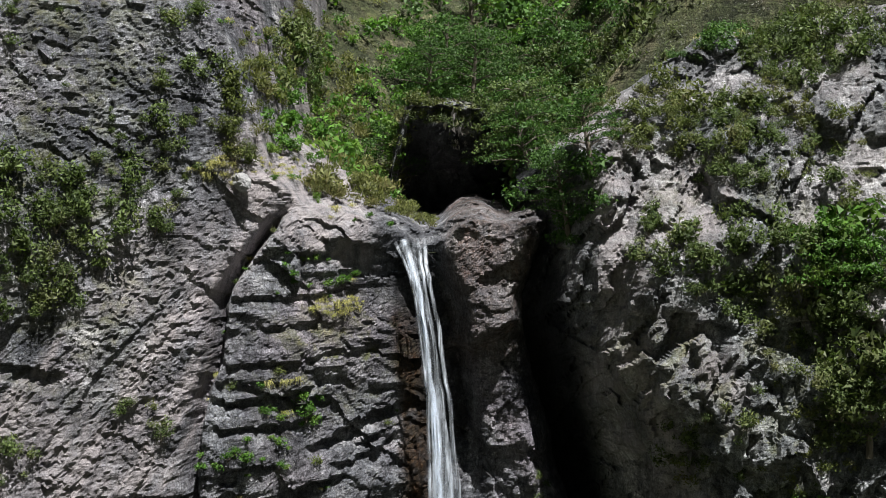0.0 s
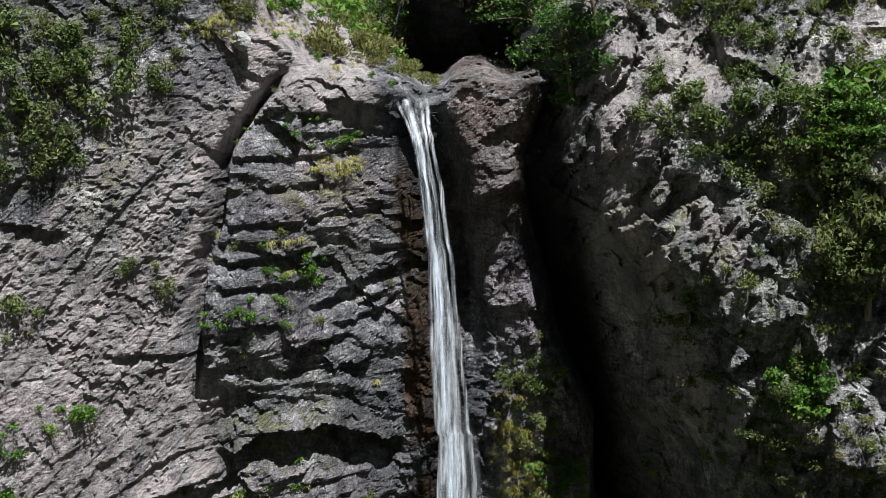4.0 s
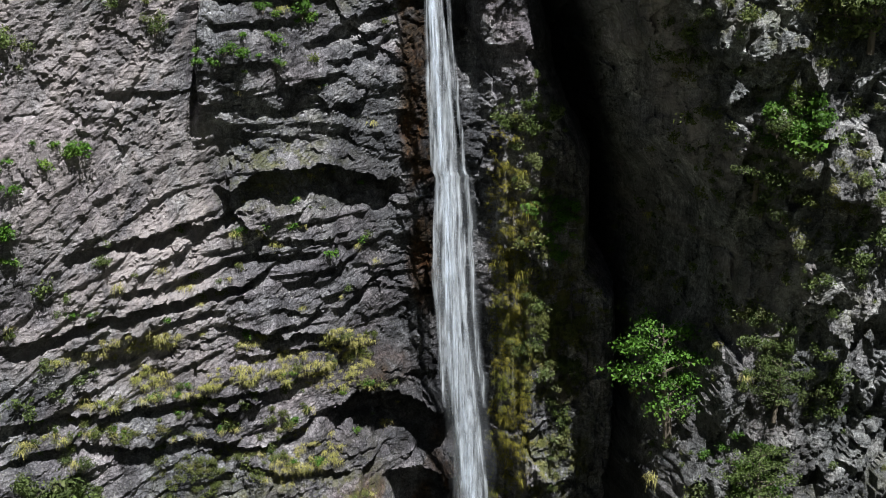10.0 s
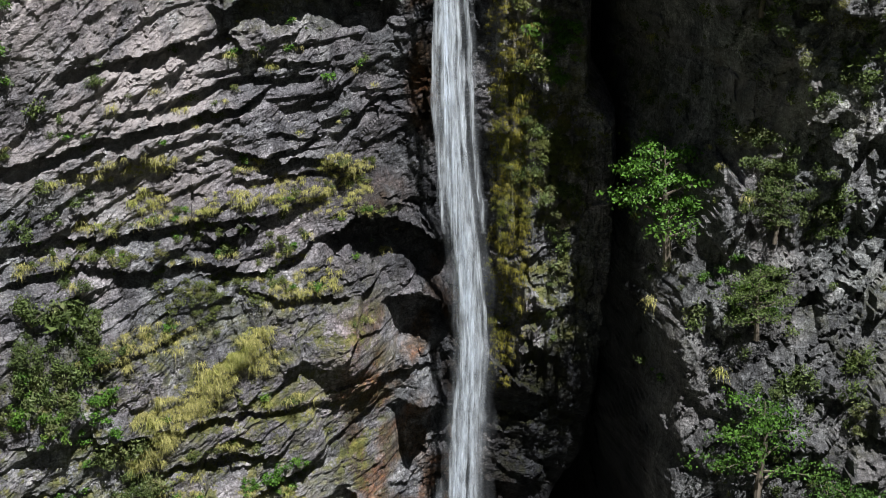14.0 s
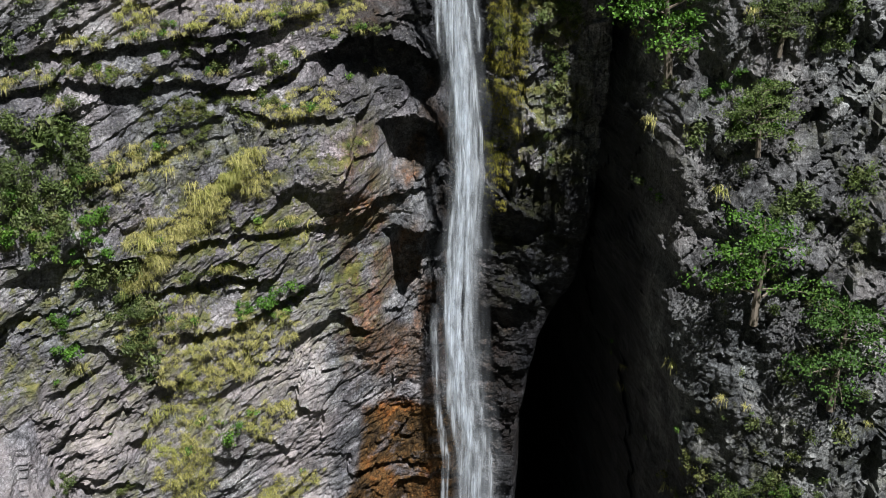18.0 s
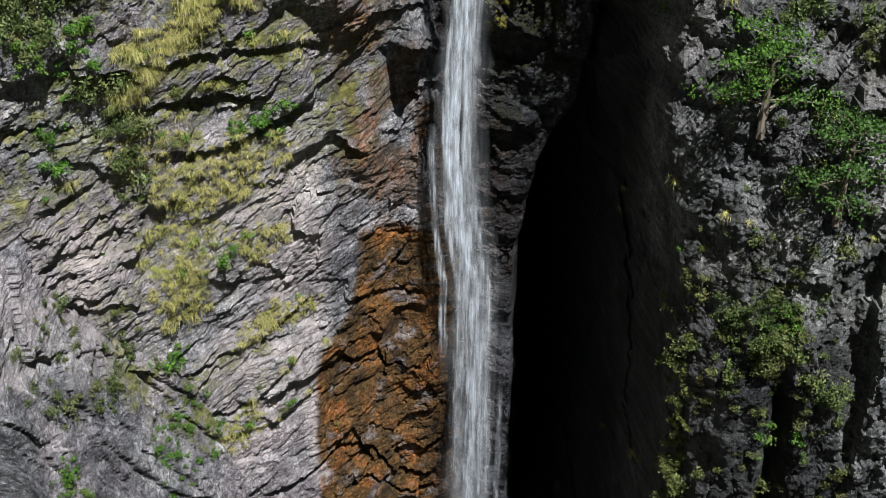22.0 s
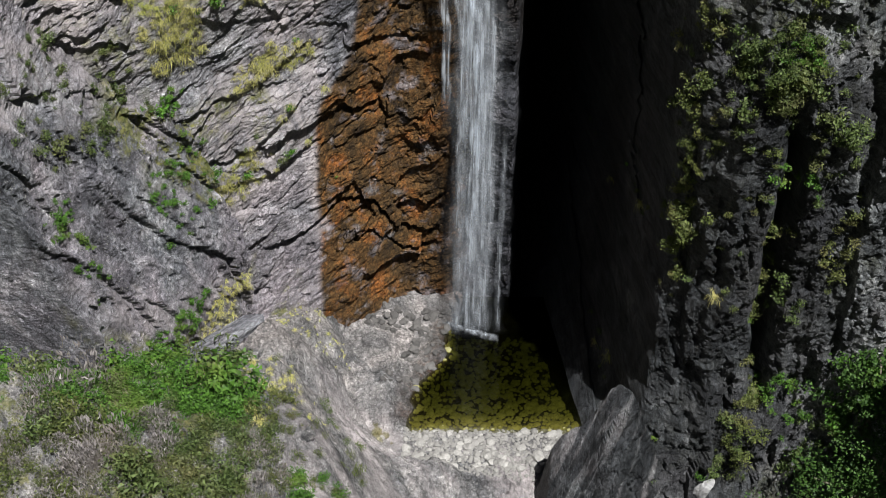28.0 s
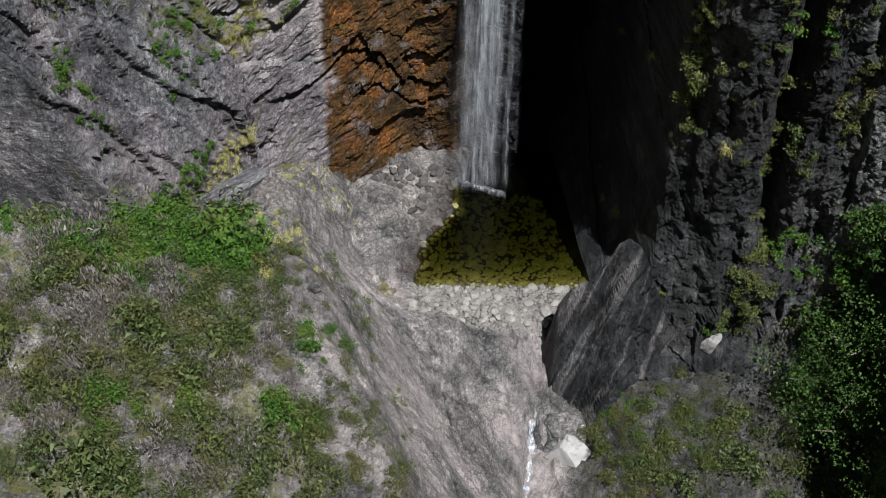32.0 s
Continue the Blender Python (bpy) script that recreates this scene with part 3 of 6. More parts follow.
# ---- stain layers, some with light and shade painted in ----
def cliff_masks(x, y, z, up):
    n = fbm(x * 0.35, z * 0.35, 4)
    n2 = fbm(x * 0.25 + 70, z * 0.25, 4)
    fx = along(z, FALL)
    nb = fbm(x * 0.9 + 4, z * 0.5, 4)
    xl = along(z, [(0, -6.6), (14, -6.2), (15.5, -5.9), (17.5, -4.5), (22, -3.8), (24, -4.2), (26, -5.2), (33, -4.8), (38.5, -4.4), (41, -2.6)])
    rust = ss(xl - 0.15, xl + 0.25, x + 0.35 * n) * ss(fx + 0.3, fx - 1.0, x + 0.9 * nb) * ss(22.8, 21.8, z + 1.2 * n) * ss(-3, -1, z)
    rust = np.maximum(rust, 0.7 * ss(xl - 0.6, xl + 0.7, x + 1.2 * n) * ss(fx + 0.2, fx - 0.8, x) * ss(41, 38, z + 2 * n) * ss(21, 23, z) * ss(-0.35, 0.1, nb))
    rust = np.maximum(rust, 0.7 * bump_at(x, z, -2.7, 43.8, 1.2, 0.9))
    rust = np.maximum(rust, 0.9 * ss(fx - 2.1, fx - 1.5, x + 0.5 * n) * ss(fx - 0.2, fx - 0.6, x) * ss(45, 48, z) * ss(66, 62, z + 2 * n) * ss(-0.4, 0.0, nb))
    rust = np.maximum(rust, 0.5 * ss(fx + 0.5, fx + 0.9, x) * ss(fx + 3.2, fx + 2.2, x + n) * ss(34, 28, z) * ss(14, 20, z))
    rust = np.maximum(rust, 0.35 * ss(-0.2, 0.5, x) * ss(4.8, 3.8, x) * ss(62, 64, z))
    pale = 0.5 * ss(-0.05, 0.35, n2 + 0.1) * ss(-8.4, -9.8, x) * ss(40, 47, z) * ss(71, 68, z)
    pale = np.maximum(pale, 0.75 * ss(-0.02, 0.30, fbm((x - 0.45 * (z - 60)) * 0.7 + 5, z * 0.10, 5)) * ss(-8.8, -10.2, x) * ss(46, 50, z) * ss(69, 66, z + 0.3 * (x + 12)))
    crest = along(z, [(60, -13.0), (62.2, -12.4), (64, -11.6), (65.5, -10.4), (66.6, -9.3), (69, -7.9), (71, -7.8), (72.5, -7)])
    pale = np.maximum(pale, 0.85 * np.exp(-((x - crest + 0.3 * n) / 0.75) ** 2) * ss(60, 62.5, z))
    pale = np.maximum(pale, ss(68.6, 69.6, z + 0.5 * x + 4.0 + n) * ss(-2.5, -4, x) * ss(-9.5, -8.5, x) * ss(74, 72.5, z) * 0.8)
    pale = np.maximum(pale, 0.7 * bump_at(x, z, -15.5, 54.0, 1.4, 2.6) + 0.5 * bump_at(x, z, -13.6, 56.8, 1.6, 2.2))
    # lower wall: grey, with bright diagonal bands
    band = ss(-0.1, 0.3, fbm(x * 0.25 - 0.35 * z * 0.6, z * 0.12 + 0.1 * x + 33, 4))
    pale = np.maximum(pale, ss(33, 29, z + n) * ss(-5.0, -6.0, x) * (0.12 + 0.25 * ss(20, 24, z) + 0.5 * band))
    pale = np.maximum(pale, bump_at(x, z, -14.6, 28.0, 2.0, 2.8) * (0.6 + 0.4 * nb) + 0.9 * bump_at(x, z, -15.6, 25.6, 0.8, 2.6))
    pale = np.maximum(pale, 0.9 * np.exp(-((x + 6.9 - 0.11 * (14 - z) * (z < 14) - 0.25 * n) / 0.5) ** 2) * ss(5, 7, z) * ss(19, 16, z))
    moss = 0.9 * ss(2.4, 3.2, x) * ss(7.6, 6.4, x) * ss(24, 34, z) * ss(56, 48, z)
    moss = np.maximum(moss, 0.85 * ss(42, 37, z) * ss(-1.5, -4, x) * ss(24, 31, z))
    moss = np.maximum(moss, 0.9 * bump_at(x, z, -9.6, 28.0, 3.0, 2.6) + 0.7 * bump_at(x, z, -11.5, 24.5, 1.6, 2.4))
    moss = np.maximum(moss, 0.9 * ss(27, 22, z) * ss(-7, -9, x) * ss(0.25, 0.5, ridged(x * 0.16 - 0.10 * z, z * 0.12 + 0.05 * x + 8, 3)))
    moss = np.maximum(moss, 0.8 * bump_at(x, z, -4.5, 63.5, 2.6, 2.2) + 0.6 * bump_at(x, z, -7, 54.5, 2.5, 2))
    moss = np.maximum(moss, 0.4 * ss(60, 66, z) * ss(-10, -13, x))
    moss = moss * (0.25 + 0.75 * ss(-0.15, 0.35, up))
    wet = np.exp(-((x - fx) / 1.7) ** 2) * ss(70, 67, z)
    # right of the fall the recess's shade is painted into the rock
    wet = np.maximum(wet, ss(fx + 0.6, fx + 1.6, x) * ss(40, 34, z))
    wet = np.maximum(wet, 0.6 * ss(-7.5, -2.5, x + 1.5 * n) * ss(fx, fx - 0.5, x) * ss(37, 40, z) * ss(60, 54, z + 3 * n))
    return {"rust": rust, "pale": np.clip(pale, 0, 1), "moss": np.clip(moss, 0, 1), "wet": np.clip(wet, 0, 1)}


def buttress_masks(x, y, z, up):
    n2 = fbm(x * 0.3 + 30, z * 0.3, 4)
    pale = (0.6 * ss(-0.1, 0.3, n2) - 0.25 * ss(66, 72, z) * ss(11, 13, x)) * ss(30, 52, z)
    moss = 0.45 * ss(-0.1, 0.3, fbm(x * 0.3, z * 0.3 + 50, 4))
    moss = moss * (0.3 + 0.7 * ss(-0.1, 0.4, up))
    # inner side coloured near black, standing in for the gorge's shade
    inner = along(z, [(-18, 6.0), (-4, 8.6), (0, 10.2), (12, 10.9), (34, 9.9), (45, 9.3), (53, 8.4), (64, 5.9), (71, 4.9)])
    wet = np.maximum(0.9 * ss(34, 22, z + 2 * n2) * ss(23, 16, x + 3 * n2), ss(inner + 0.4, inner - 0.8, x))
    # darker at the middle heights too
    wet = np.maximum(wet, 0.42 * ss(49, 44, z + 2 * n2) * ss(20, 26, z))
    # sunlight on the edge, painted as a paler band
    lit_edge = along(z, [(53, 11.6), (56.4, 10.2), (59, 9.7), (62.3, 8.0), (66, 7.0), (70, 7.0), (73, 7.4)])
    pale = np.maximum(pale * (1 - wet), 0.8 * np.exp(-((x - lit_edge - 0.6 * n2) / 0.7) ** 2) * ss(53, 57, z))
    return {"rust": 0 * x, "pale": np.clip(pale, 0, 0.9), "moss": moss * (1 - 0.8 * wet), "wet": wet}


def floor_masks(x, y, z, up):
    n = fbm(x * 0.4, y * 0.4, 4)
    fold = fbm(x * 0.5 + 0.35 * y, y * 0.16 - 0.1 * x, 5)
    pale = 0.85 * ss(-0.22, 0.35, fold) * ss(-8, -4, x + n) * ss(7, 5.5, x) * ss(54, 50, y + n)
    moss = 0.65 * ss(-4.0, -7.0, x + 0.3 * (y - 30) + 1.5 * n) * ss(47, 44, y)
    rust = 0.5 * ss(50, 52, y) * ss(8, 4, x) * ss(-3, -1, x - 0.3 * (y - 51))
    # pool bed wet; the bank right of the outlet made darker
    wet = np.maximum(0.9 * ss(50.3, 51.2, y) * ss(-3, -1, x - 0.35 * (y - 51)), 0.7 * ss(6.6, 7.6, x + 0.5 * n) * ss(47, 45, y))
    return {"rust": rust, "pale": pale, "moss": np.maximum(moss, 0.3 * ss(6.5, 8, x)), "wet": wet}


# ---- structure ----
STEP = 0.095
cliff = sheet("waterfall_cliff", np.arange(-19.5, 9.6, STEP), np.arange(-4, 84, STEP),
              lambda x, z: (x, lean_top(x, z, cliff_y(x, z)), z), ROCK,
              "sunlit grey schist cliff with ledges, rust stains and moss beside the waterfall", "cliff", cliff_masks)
near_slab = sheet("rock_slab", np.arange(-6, 11.5, 0.11), np.arange(-1, 32, 0.11), slab_place, ROCK,
                  "steep blue-grey rock slab at the foot of the cliff", "rock face",
                  lambda x, y, z, up: {"rust": 0 * x, "pale": 0.5 * ss(0.0, 0.4, fbm(x * 0.5 + 0.3 * z + 9, z * 0.1, 4)), "moss": 0.9 * ss(0.25, 0.5, ridged(x * 0.22 + 0.14 * z, z * 0.07 + 3, 3)) * ss(-17, -14.5, x), "wet": 0.2 * ss(-0.1, 0.3, fbm(x * 0.3 + 5, z * 0.1, 3))})
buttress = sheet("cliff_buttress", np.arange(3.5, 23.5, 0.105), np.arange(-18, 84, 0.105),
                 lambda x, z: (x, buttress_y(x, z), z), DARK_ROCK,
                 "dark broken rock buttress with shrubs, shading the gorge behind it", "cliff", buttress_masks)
valley = sheet("valley_slope", np.arange(-45, 46, 0.5), np.arange(60.5, 135, 0.5),
               lambda x, y: (x, y, valley_z(x, y)), SOIL,
               "steep mossy ground of the hanging valley above the lip", "slope")
gorge_floor = sheet("gorge_floor", np.arange(-20, 23, 0.135), np.arange(22, 62.5, 0.135),
                    lambda x, y: (x, y, floor_z(x, y)), SLAB_ROCK,
                    "water-worn pale rock floor with a grassy rib above the outlet", "rock floor", floor_masks)


def hood_place(x, v):
    """A rock hood above the lip: a hollow under it, then its brow, then its back."""
    y = along(v, [(0, 78), (1, 76.5), (2, 70.2), (2.3, 70.3), (3, 72.5), (4, 80), (5, 92)]) + 0.25 * np.abs(x) ** 1.3
    z = along(v, [(0, 67.0), (1, 70.0), (2, 74.8), (2.3, 75.8), (3, 76.3), (4, 77.3), (5, 79.5)]) - 0.22 * x * (x > 0) - 0.1 * np.maximum(0, -x)
    n = fbm(x * 0.6, v * 2.4, 4)
    y = y + 0.9 * n + 0.5 * facets(x * 0.9, v * 3.5)[0] + 0.2 * facets(x * 2.6, v * 9)[0]
    z = z + 0.5 * fbm(x * 0.7 + 20, v * 2.0, 4)
    h = ss(-4.4, -1.6, x + 0.7 * n) * ss(7.0, 4.6, x)
    return x, y, 66.5 + (z - 66.5) * h


# its undersides are coloured darker, in place of the hollow's shade
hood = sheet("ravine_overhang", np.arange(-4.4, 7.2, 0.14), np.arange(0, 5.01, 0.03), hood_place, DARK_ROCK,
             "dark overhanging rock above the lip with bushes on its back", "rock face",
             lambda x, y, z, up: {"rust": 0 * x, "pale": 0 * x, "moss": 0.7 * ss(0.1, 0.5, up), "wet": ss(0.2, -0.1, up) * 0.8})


# an added rock wall, out of view, that shades the buttress's foot
shade_wall = sheet("near_gorge_wall", np.arange(4, 40.1, 0.6), np.arange(-24, 44.1, 0.6),
                  lambda y, z: (23.6 + 0.05 * z * (z > 0) + 2.2 * np.maximum(0, z - 27 - 3 * fbm(y * 0.15, z * 0.05, 3)) + 1.6 * np.maximum(0, y - 37) + 1.2 * facets(y * 0.25, z * 0.18)[0] + 0.9 * fbm(y * 0.3, z * 0.3, 4), y, z),
                  DARK_ROCK, "unseen dark rock wall added to shade the foot of the buttress", "cliff")


def far_ground(x, y):
    r = np.sqrt(x ** 2 + (y - 30) ** 2)
    return x, y, -22 + 6 * fbm(x * 0.02, y * 0.02, 4) + 0.0006 * np.maximum(0, r - 60) ** 2 * ss(-40, 60, -y) + 95 * ss(23, 80, np.abs(x)) * ss(-160, -40, y) + 40 * ss(80, 260, np.abs(x))


ground = sheet("ground", np.arange(-600, 601, 6.0), np.arange(-900, 61, 8.0), far_ground, SOIL, "dark green valley floor far below the falls", "ground")


# ---- helpers for things ----
def part(name, me, material, parent=None, label=""):
    """One mesh object, under a thing or a part if given."""
    if not me.materials:
        me.materials.append(material)
    ob = new(name, me)
    if parent:
        ob.parent = parent
    return tagged(ob, label)


def thing(name, m, label, category, group=""):
    ob = new(name)
    ob.empty_display_size = 0.2
    ob.matrix_world = m
    return tagged(ob, label, category, group)


def turn_z(a):
    c, s = np.cos(a), np.sin(a)
    return np.array([[c, -s, 0], [s, c, 0], [0, 0, 1.0]])


def leaf_cloud(r, n, leaf, squash=0.8, lumps=7, spread=0.62, seed=0, upright=0.0):
    """Leaves as small three-cornered blades round several lumps: places of n*3 corners. The outline is uneven, with gaps between the lumps."""
    g = np.random.default_rng(seed)
    centre = g.normal(0, 1, (lumps, 3))
    centre *= (spread * g.random(lumps) ** 0.5 / np.linalg.norm(centre, axis=1))[:, None]
    centre[:, 2] = np.abs(centre[:, 2]) * squash
    size = 0.28 + 0.30 * g.random(lumps)
    k = g.integers(0, lumps, n)
    out = g.normal(0, 1, (n, 3))
    out /= np.linalg.norm(out, axis=1)[:, None]
    p = (centre[k] + out * (size[k] * (0.55 + 0.5 * g.random(n)))[:, None]) * r
    p[:, 2] = p[:, 2] * squash + 0.35 * r
    nrm = out + g.normal(0, 0.55, (n, 3)) + np.array([0, -0.15, 0.35])
    nrm /= np.linalg.norm(nrm, axis=1)[:, None]
    a = np.cross(nrm, g.normal(0, 1, (n, 3)))
    a /= np.linalg.norm(a, axis=1)[:, None]
    a = a * (1 - upright) + np.array([0, 0, 1]) * upright * (1 + 0.3 * g.normal(0, 1, (n, 1))) + out * 0.35 * upright
    a /= np.linalg.norm(a, axis=1)[:, None]
    b = np.cross(nrm, a)
    b /= np.maximum(np.linalg.norm(b, axis=1), 1e-6)[:, None]
    ln = leaf * (0.6 + 0.9 * g.random(n))[:, None]
    a, b = a * ln * (0.5 + 0.45 * upright), b * ln * (0.33 - 0.16 * upright)
    bend = nrm * ln * 0.12
    return np.stack([p - a, p + a, p + b * 1.9 + bend], 1)


def tuft(r, n, seed=0, fall=1.5):
    """A tussock: long thin blades that rise and hang over; n blades as bent strips of 4 corners."""
    g = np.random.default_rng(seed)
    ang = g.random(n) * 2 * np.pi
    out = np.stack([np.cos(ang), np.sin(ang), 0 * ang], 1)
    side = np.stack([-np.sin(ang), np.cos(ang), 0 * ang], 1) * (0.035 * r)
    root = g.normal(0, 0.28 * r, (n, 3)) * [1, 1, 0.4]
    ln = r * (0.7 + 0.7 * g.random(n))[:, None]
    mid = root + out * ln * 0.45 + np.array([0, 0, 1]) * ln * 0.55
    tip = root + out * ln * 1.0 + np.array([0, 0, 1]) * ln * (0.35 - 0.75 * fall * g.random((n, 1)))
    return np.stack([root - side, mid - side * 0.8, tip, mid + side * 0.8], 1)


def leaves_mesh(name, quads, material):
    me = grid_mesh(name, quads.reshape(-1, 3), np.arange(quads.shape[0] * quads.shape[1]).reshape(-1, quads.shape[1]))
    me.materials.append(material)
    return me


def limb_mesh(name, lines, material, sides=6):
    """Tapered limbs: each line is a list of (x, y, z, radius)."""
    bm = bmesh.new()
    for line in lines:
        rings = []
        for i, (x, y, z, r) in enumerate(line):
            a, b = Vector(line[max(0, i - 1)][:3]), Vector(line[min(len(line) - 1, i + 1)][:3])
            q = (b - a).to_track_quat("Z", "Y")
            rings.append([bm.verts.new(Vector((x, y, z)) + q @ Vector((r * math.cos(k * 2 * math.pi / sides), r * math.sin(k * 2 * math.pi / sides), 0))) for k in range(sides)])
        for p, q in zip(rings, rings[1:]):
            for k in range(sides):
                bm.faces.new((p[k], p[(k + 1) % sides], q[(k + 1) % sides], q[k]))
        bm.faces.new(rings[-1])
    me = bpy.data.meshes.new(name)
    bm.to_mesh(me)
    bm.free()
    me.materials.append(material)
    return me


def bark_material():
    m, t, b = nodes_of("bark")
    co = t.nodes.new("ShaderNodeTexCoord").outputs["Object"]
    n = noise_at(t, co, 6.0, 6, 0.7, stretch=(2.0, 2.0, 0.5))
    wire(t, ramp(t, n, [(0.3, (0.05, 0.04, 0.03)), (0.7, (0.20, 0.17, 0.14))]), b.inputs["Base Color"])
    b.inputs["Roughness"].default_value = 0.9
    bp = add(t, "ShaderNodeBump", Strength=0.8, Distance=0.05)
    wire(t, n, bp.inputs["Height"]), wire(t, bp.outputs[0], b.inputs["Normal"])
    return m


LEAF = {
    "s": leaf_material("dark_shrub_leaf", (0.018, 0.032, 0.010), (0.135, 0.185, 0.062), (0.17, 0.17, 0.08)),
    "b": leaf_material("bright_leaf", (0.022, 0.055, 0.010), (0.105, 0.235, 0.034), (0.17, 0.23, 0.05)),
    "o": leaf_material("olive_leaf", (0.035, 0.05, 0.016), (0.15, 0.18, 0.055), (0.17, 0.15, 0.07)),
    "w": leaf_material("willow_leaf", (0.07, 0.08, 0.028), (0.22, 0.24, 0.08), (0.26, 0.22, 0.11)),
    "d": leaf_material("dry_twig", (0.10, 0.09, 0.09), (0.36, 0.33, 0.34), (0.22, 0.19, 0.17)),
    "g": leaf_material("tussock_blade", (0.18, 0.18, 0.05), (0.62, 0.57, 0.25), (0.30, 0.34, 0.08)),
    "m": leaf_material("hanging_moss", (0.08, 0.08, 0.015), (0.34, 0.30, 0.06), (0.14, 0.18, 0.04)),
    "t": leaf_material("beech_leaf", (0.018, 0.045, 0.012), (0.075, 0.155, 0.032), (0.05, 0.09, 0.03)),
}
BARK = bark_material()
KIND = {
    "s": ("shrub", "dark green mountain shrub rooted in a crack of the rock", "shrub"),
    "b": ("shrub", "bright green leafy shrub rooted on a rock ledge", "shrub"),
    "o": ("shrub", "olive green scrub bush growing on bare rock", "shrub"),
    "w": ("shrub", "pale green willow-like bush with fine leaves on rock", "shrub"),
    "d": ("shrub", "bare grey-brown dry bush among green scrub", "shrub"),
    "t": ("shrub", "dense dark green bush clinging to the steep rock", "shrub"),
    "g": ("grass_tussock", "yellow grass tussock hanging over a rock ledge", "grass"),
    "m": ("moss_cushion", "yellow-green moss cushion on wet rock beside the falls", "moss"),
}
CLOUDS, SPARSE = {}, {}
for key in "sbowtd":
    n_leaf, size, rise = {"s": (680, 0.110, 0.35), "b": (660, 0.120, 0.15), "o": (680, 0.105, 0.35), "w": (680, 0.105, 0.5), "t": (660, 0.120, 0.1), "d": (600, 0.100, 0.7)}[key]
    CLOUDS[key] = [leaf_cloud(1.0, n_leaf, size, 0.85, 7 + i, 0.72, 11 * i + ord(key), rise) for i in range(4)]
    SPARSE[key] = [leaf_cloud(1.0, 190, size * 1.6, 0.85, 7 + i, 0.72, 11 * i + ord(key), rise) for i in range(4)]
CLOUDS["g"] = [tuft(1.0, 52, 5 + i) for i in range(4)]
CLOUDS["m"] = [tuft(0.9, 42, 25 + i, 1.8) for i in range(3)]
SPARSE["g"], SPARSE["m"] = CLOUDS["g"], CLOUDS["m"]
SHRUB_MESH = {}


def shrub(kind, variant, m):
    """A shrub of its own: short branching stems under a crown of leaves. One set of meshes for each kind and variant."""
    if (kind, variant) not in SHRUB_MESH:
        g = random.Random(variant * 7 + ord(kind))
        lines = []
        for _ in range(4):
            a, l = g.random() * 6.28, 0.5 + 0.4 * g.random()
            lines.append([(0, 0, -0.25, 0.035), (0.25 * l * math.cos(a), 0.25 * l * math.sin(a), 0.2, 0.026), (0.7 * l * math.cos(a), 0.7 * l * math.sin(a), 0.25 + 0.45 * l, 0.008)])
        SHRUB_MESH[kind, variant] = ([limb_mesh("stem", [line], BARK, 5) for line in lines], leaves_mesh("foliage", CLOUDS[kind][variant], LEAF[kind]))
    stems, foliage = SHRUB_MESH[kind, variant]
    name, label, category = KIND[kind]
    root = thing(name, m, label, category, "shrubs on the cliffs")
    for stem in stems:
        part("stem", stem, BARK, root)
    part("foliage", foliage, LEAF[kind], root)


# ---- where plants grow ----
def on_cliff(x, z):
    return x, lean_top(x, z, cliff_y(x, z)), z


def on_buttress(x, z):
    return x, buttress_y(x, z), z


def on_slab(s, z):
    return slab_place(s, z)


def on_floor(x, y):
    return x, y, floor_z(x, y)


def on_valley(x, y):
    return x, y, valley_z(x, y)


PATCH_CLIFF0 = [
    ("s", -15.4, 68.2, 2.7, 2.9, 60, 1.0),
    ("s", -13.4, 70.3, 1.6, 1.4, 18, 0.9),
    ("s", -11.2, 69.2, 0.9, 0.9, 7, 0.8),
    ("s", -10.6, 76.4, 1.2, 2.0, 14, 0.8),
    ("s", -16.1, 76.5, 1.9, 1.4, 10, 0.5),
    ("g", -9.1, 71.3, 1.0, 0.5, 8, 0.5),
    ("s", -12.1, 71.2, 1.4, 1.4, 14, 0.55),
    ("s", -12.9, 73.5, 2.4, 2.4, 14, 0.45),
    ("b", -5.4, 66.8, 1.9, 1.0, 20, 0.45),
    ("g", -4.5, 65.5, 1.1, 0.5, 12, 0.45),
    ("b", -6.0, 60.9, 1.2, 0.7, 10, 0.5),
    ("b", -8.0, 59.3, 1.9, 1.1, 18, 0.45),
    ("s", -12.0, 61.5, 0.6, 0.6, 4, 0.6),
    ("s", -11.4, 60.5, 0.5, 0.5, 3, 0.5),
]
PATCH_CLIFF1 = [
    ("b", 5.1, 51.7, 1.0, 1.0, 16, 0.55),
    ("s", 3.9, 56.0, 1.5, 1.0, 20, 0.6),
    ("w", 5.9, 47.4, 1.8, 1.3, 28, 0.5),
    ("s", 4.4, 45.5, 1.6, 2.4, 20, 0.5),
    ("s", -16.2, 59.8, 0.9, 0.9, 8, 0.6),
    ("b", -15.0, 56.1, 0.9, 0.7, 8, 0.6),
    ("b", -16.6, 55.5, 0.5, 0.9, 6, 0.6),
    ("s", -15.3, 50.2, 0.7, 0.7, 5, 0.7),
    ("s", -13.7, 51.6, 0.5, 0.5, 3, 0.6),
    ("b", -16.8, 52.4, 0.5, 0.9, 5, 0.7),
    ("g", -12.9, 47.4, 2.2, 0.5, 16, 0.5),
    ("g", -12.2, 45.8, 0.7, 0.5, 6, 0.6),
    ("s", -16.3, 46.2, 1.9, 1.0, 15, 0.6),
    ("m", 2.8, 46.5, 0.5, 3.3, 40, 0.35),
]
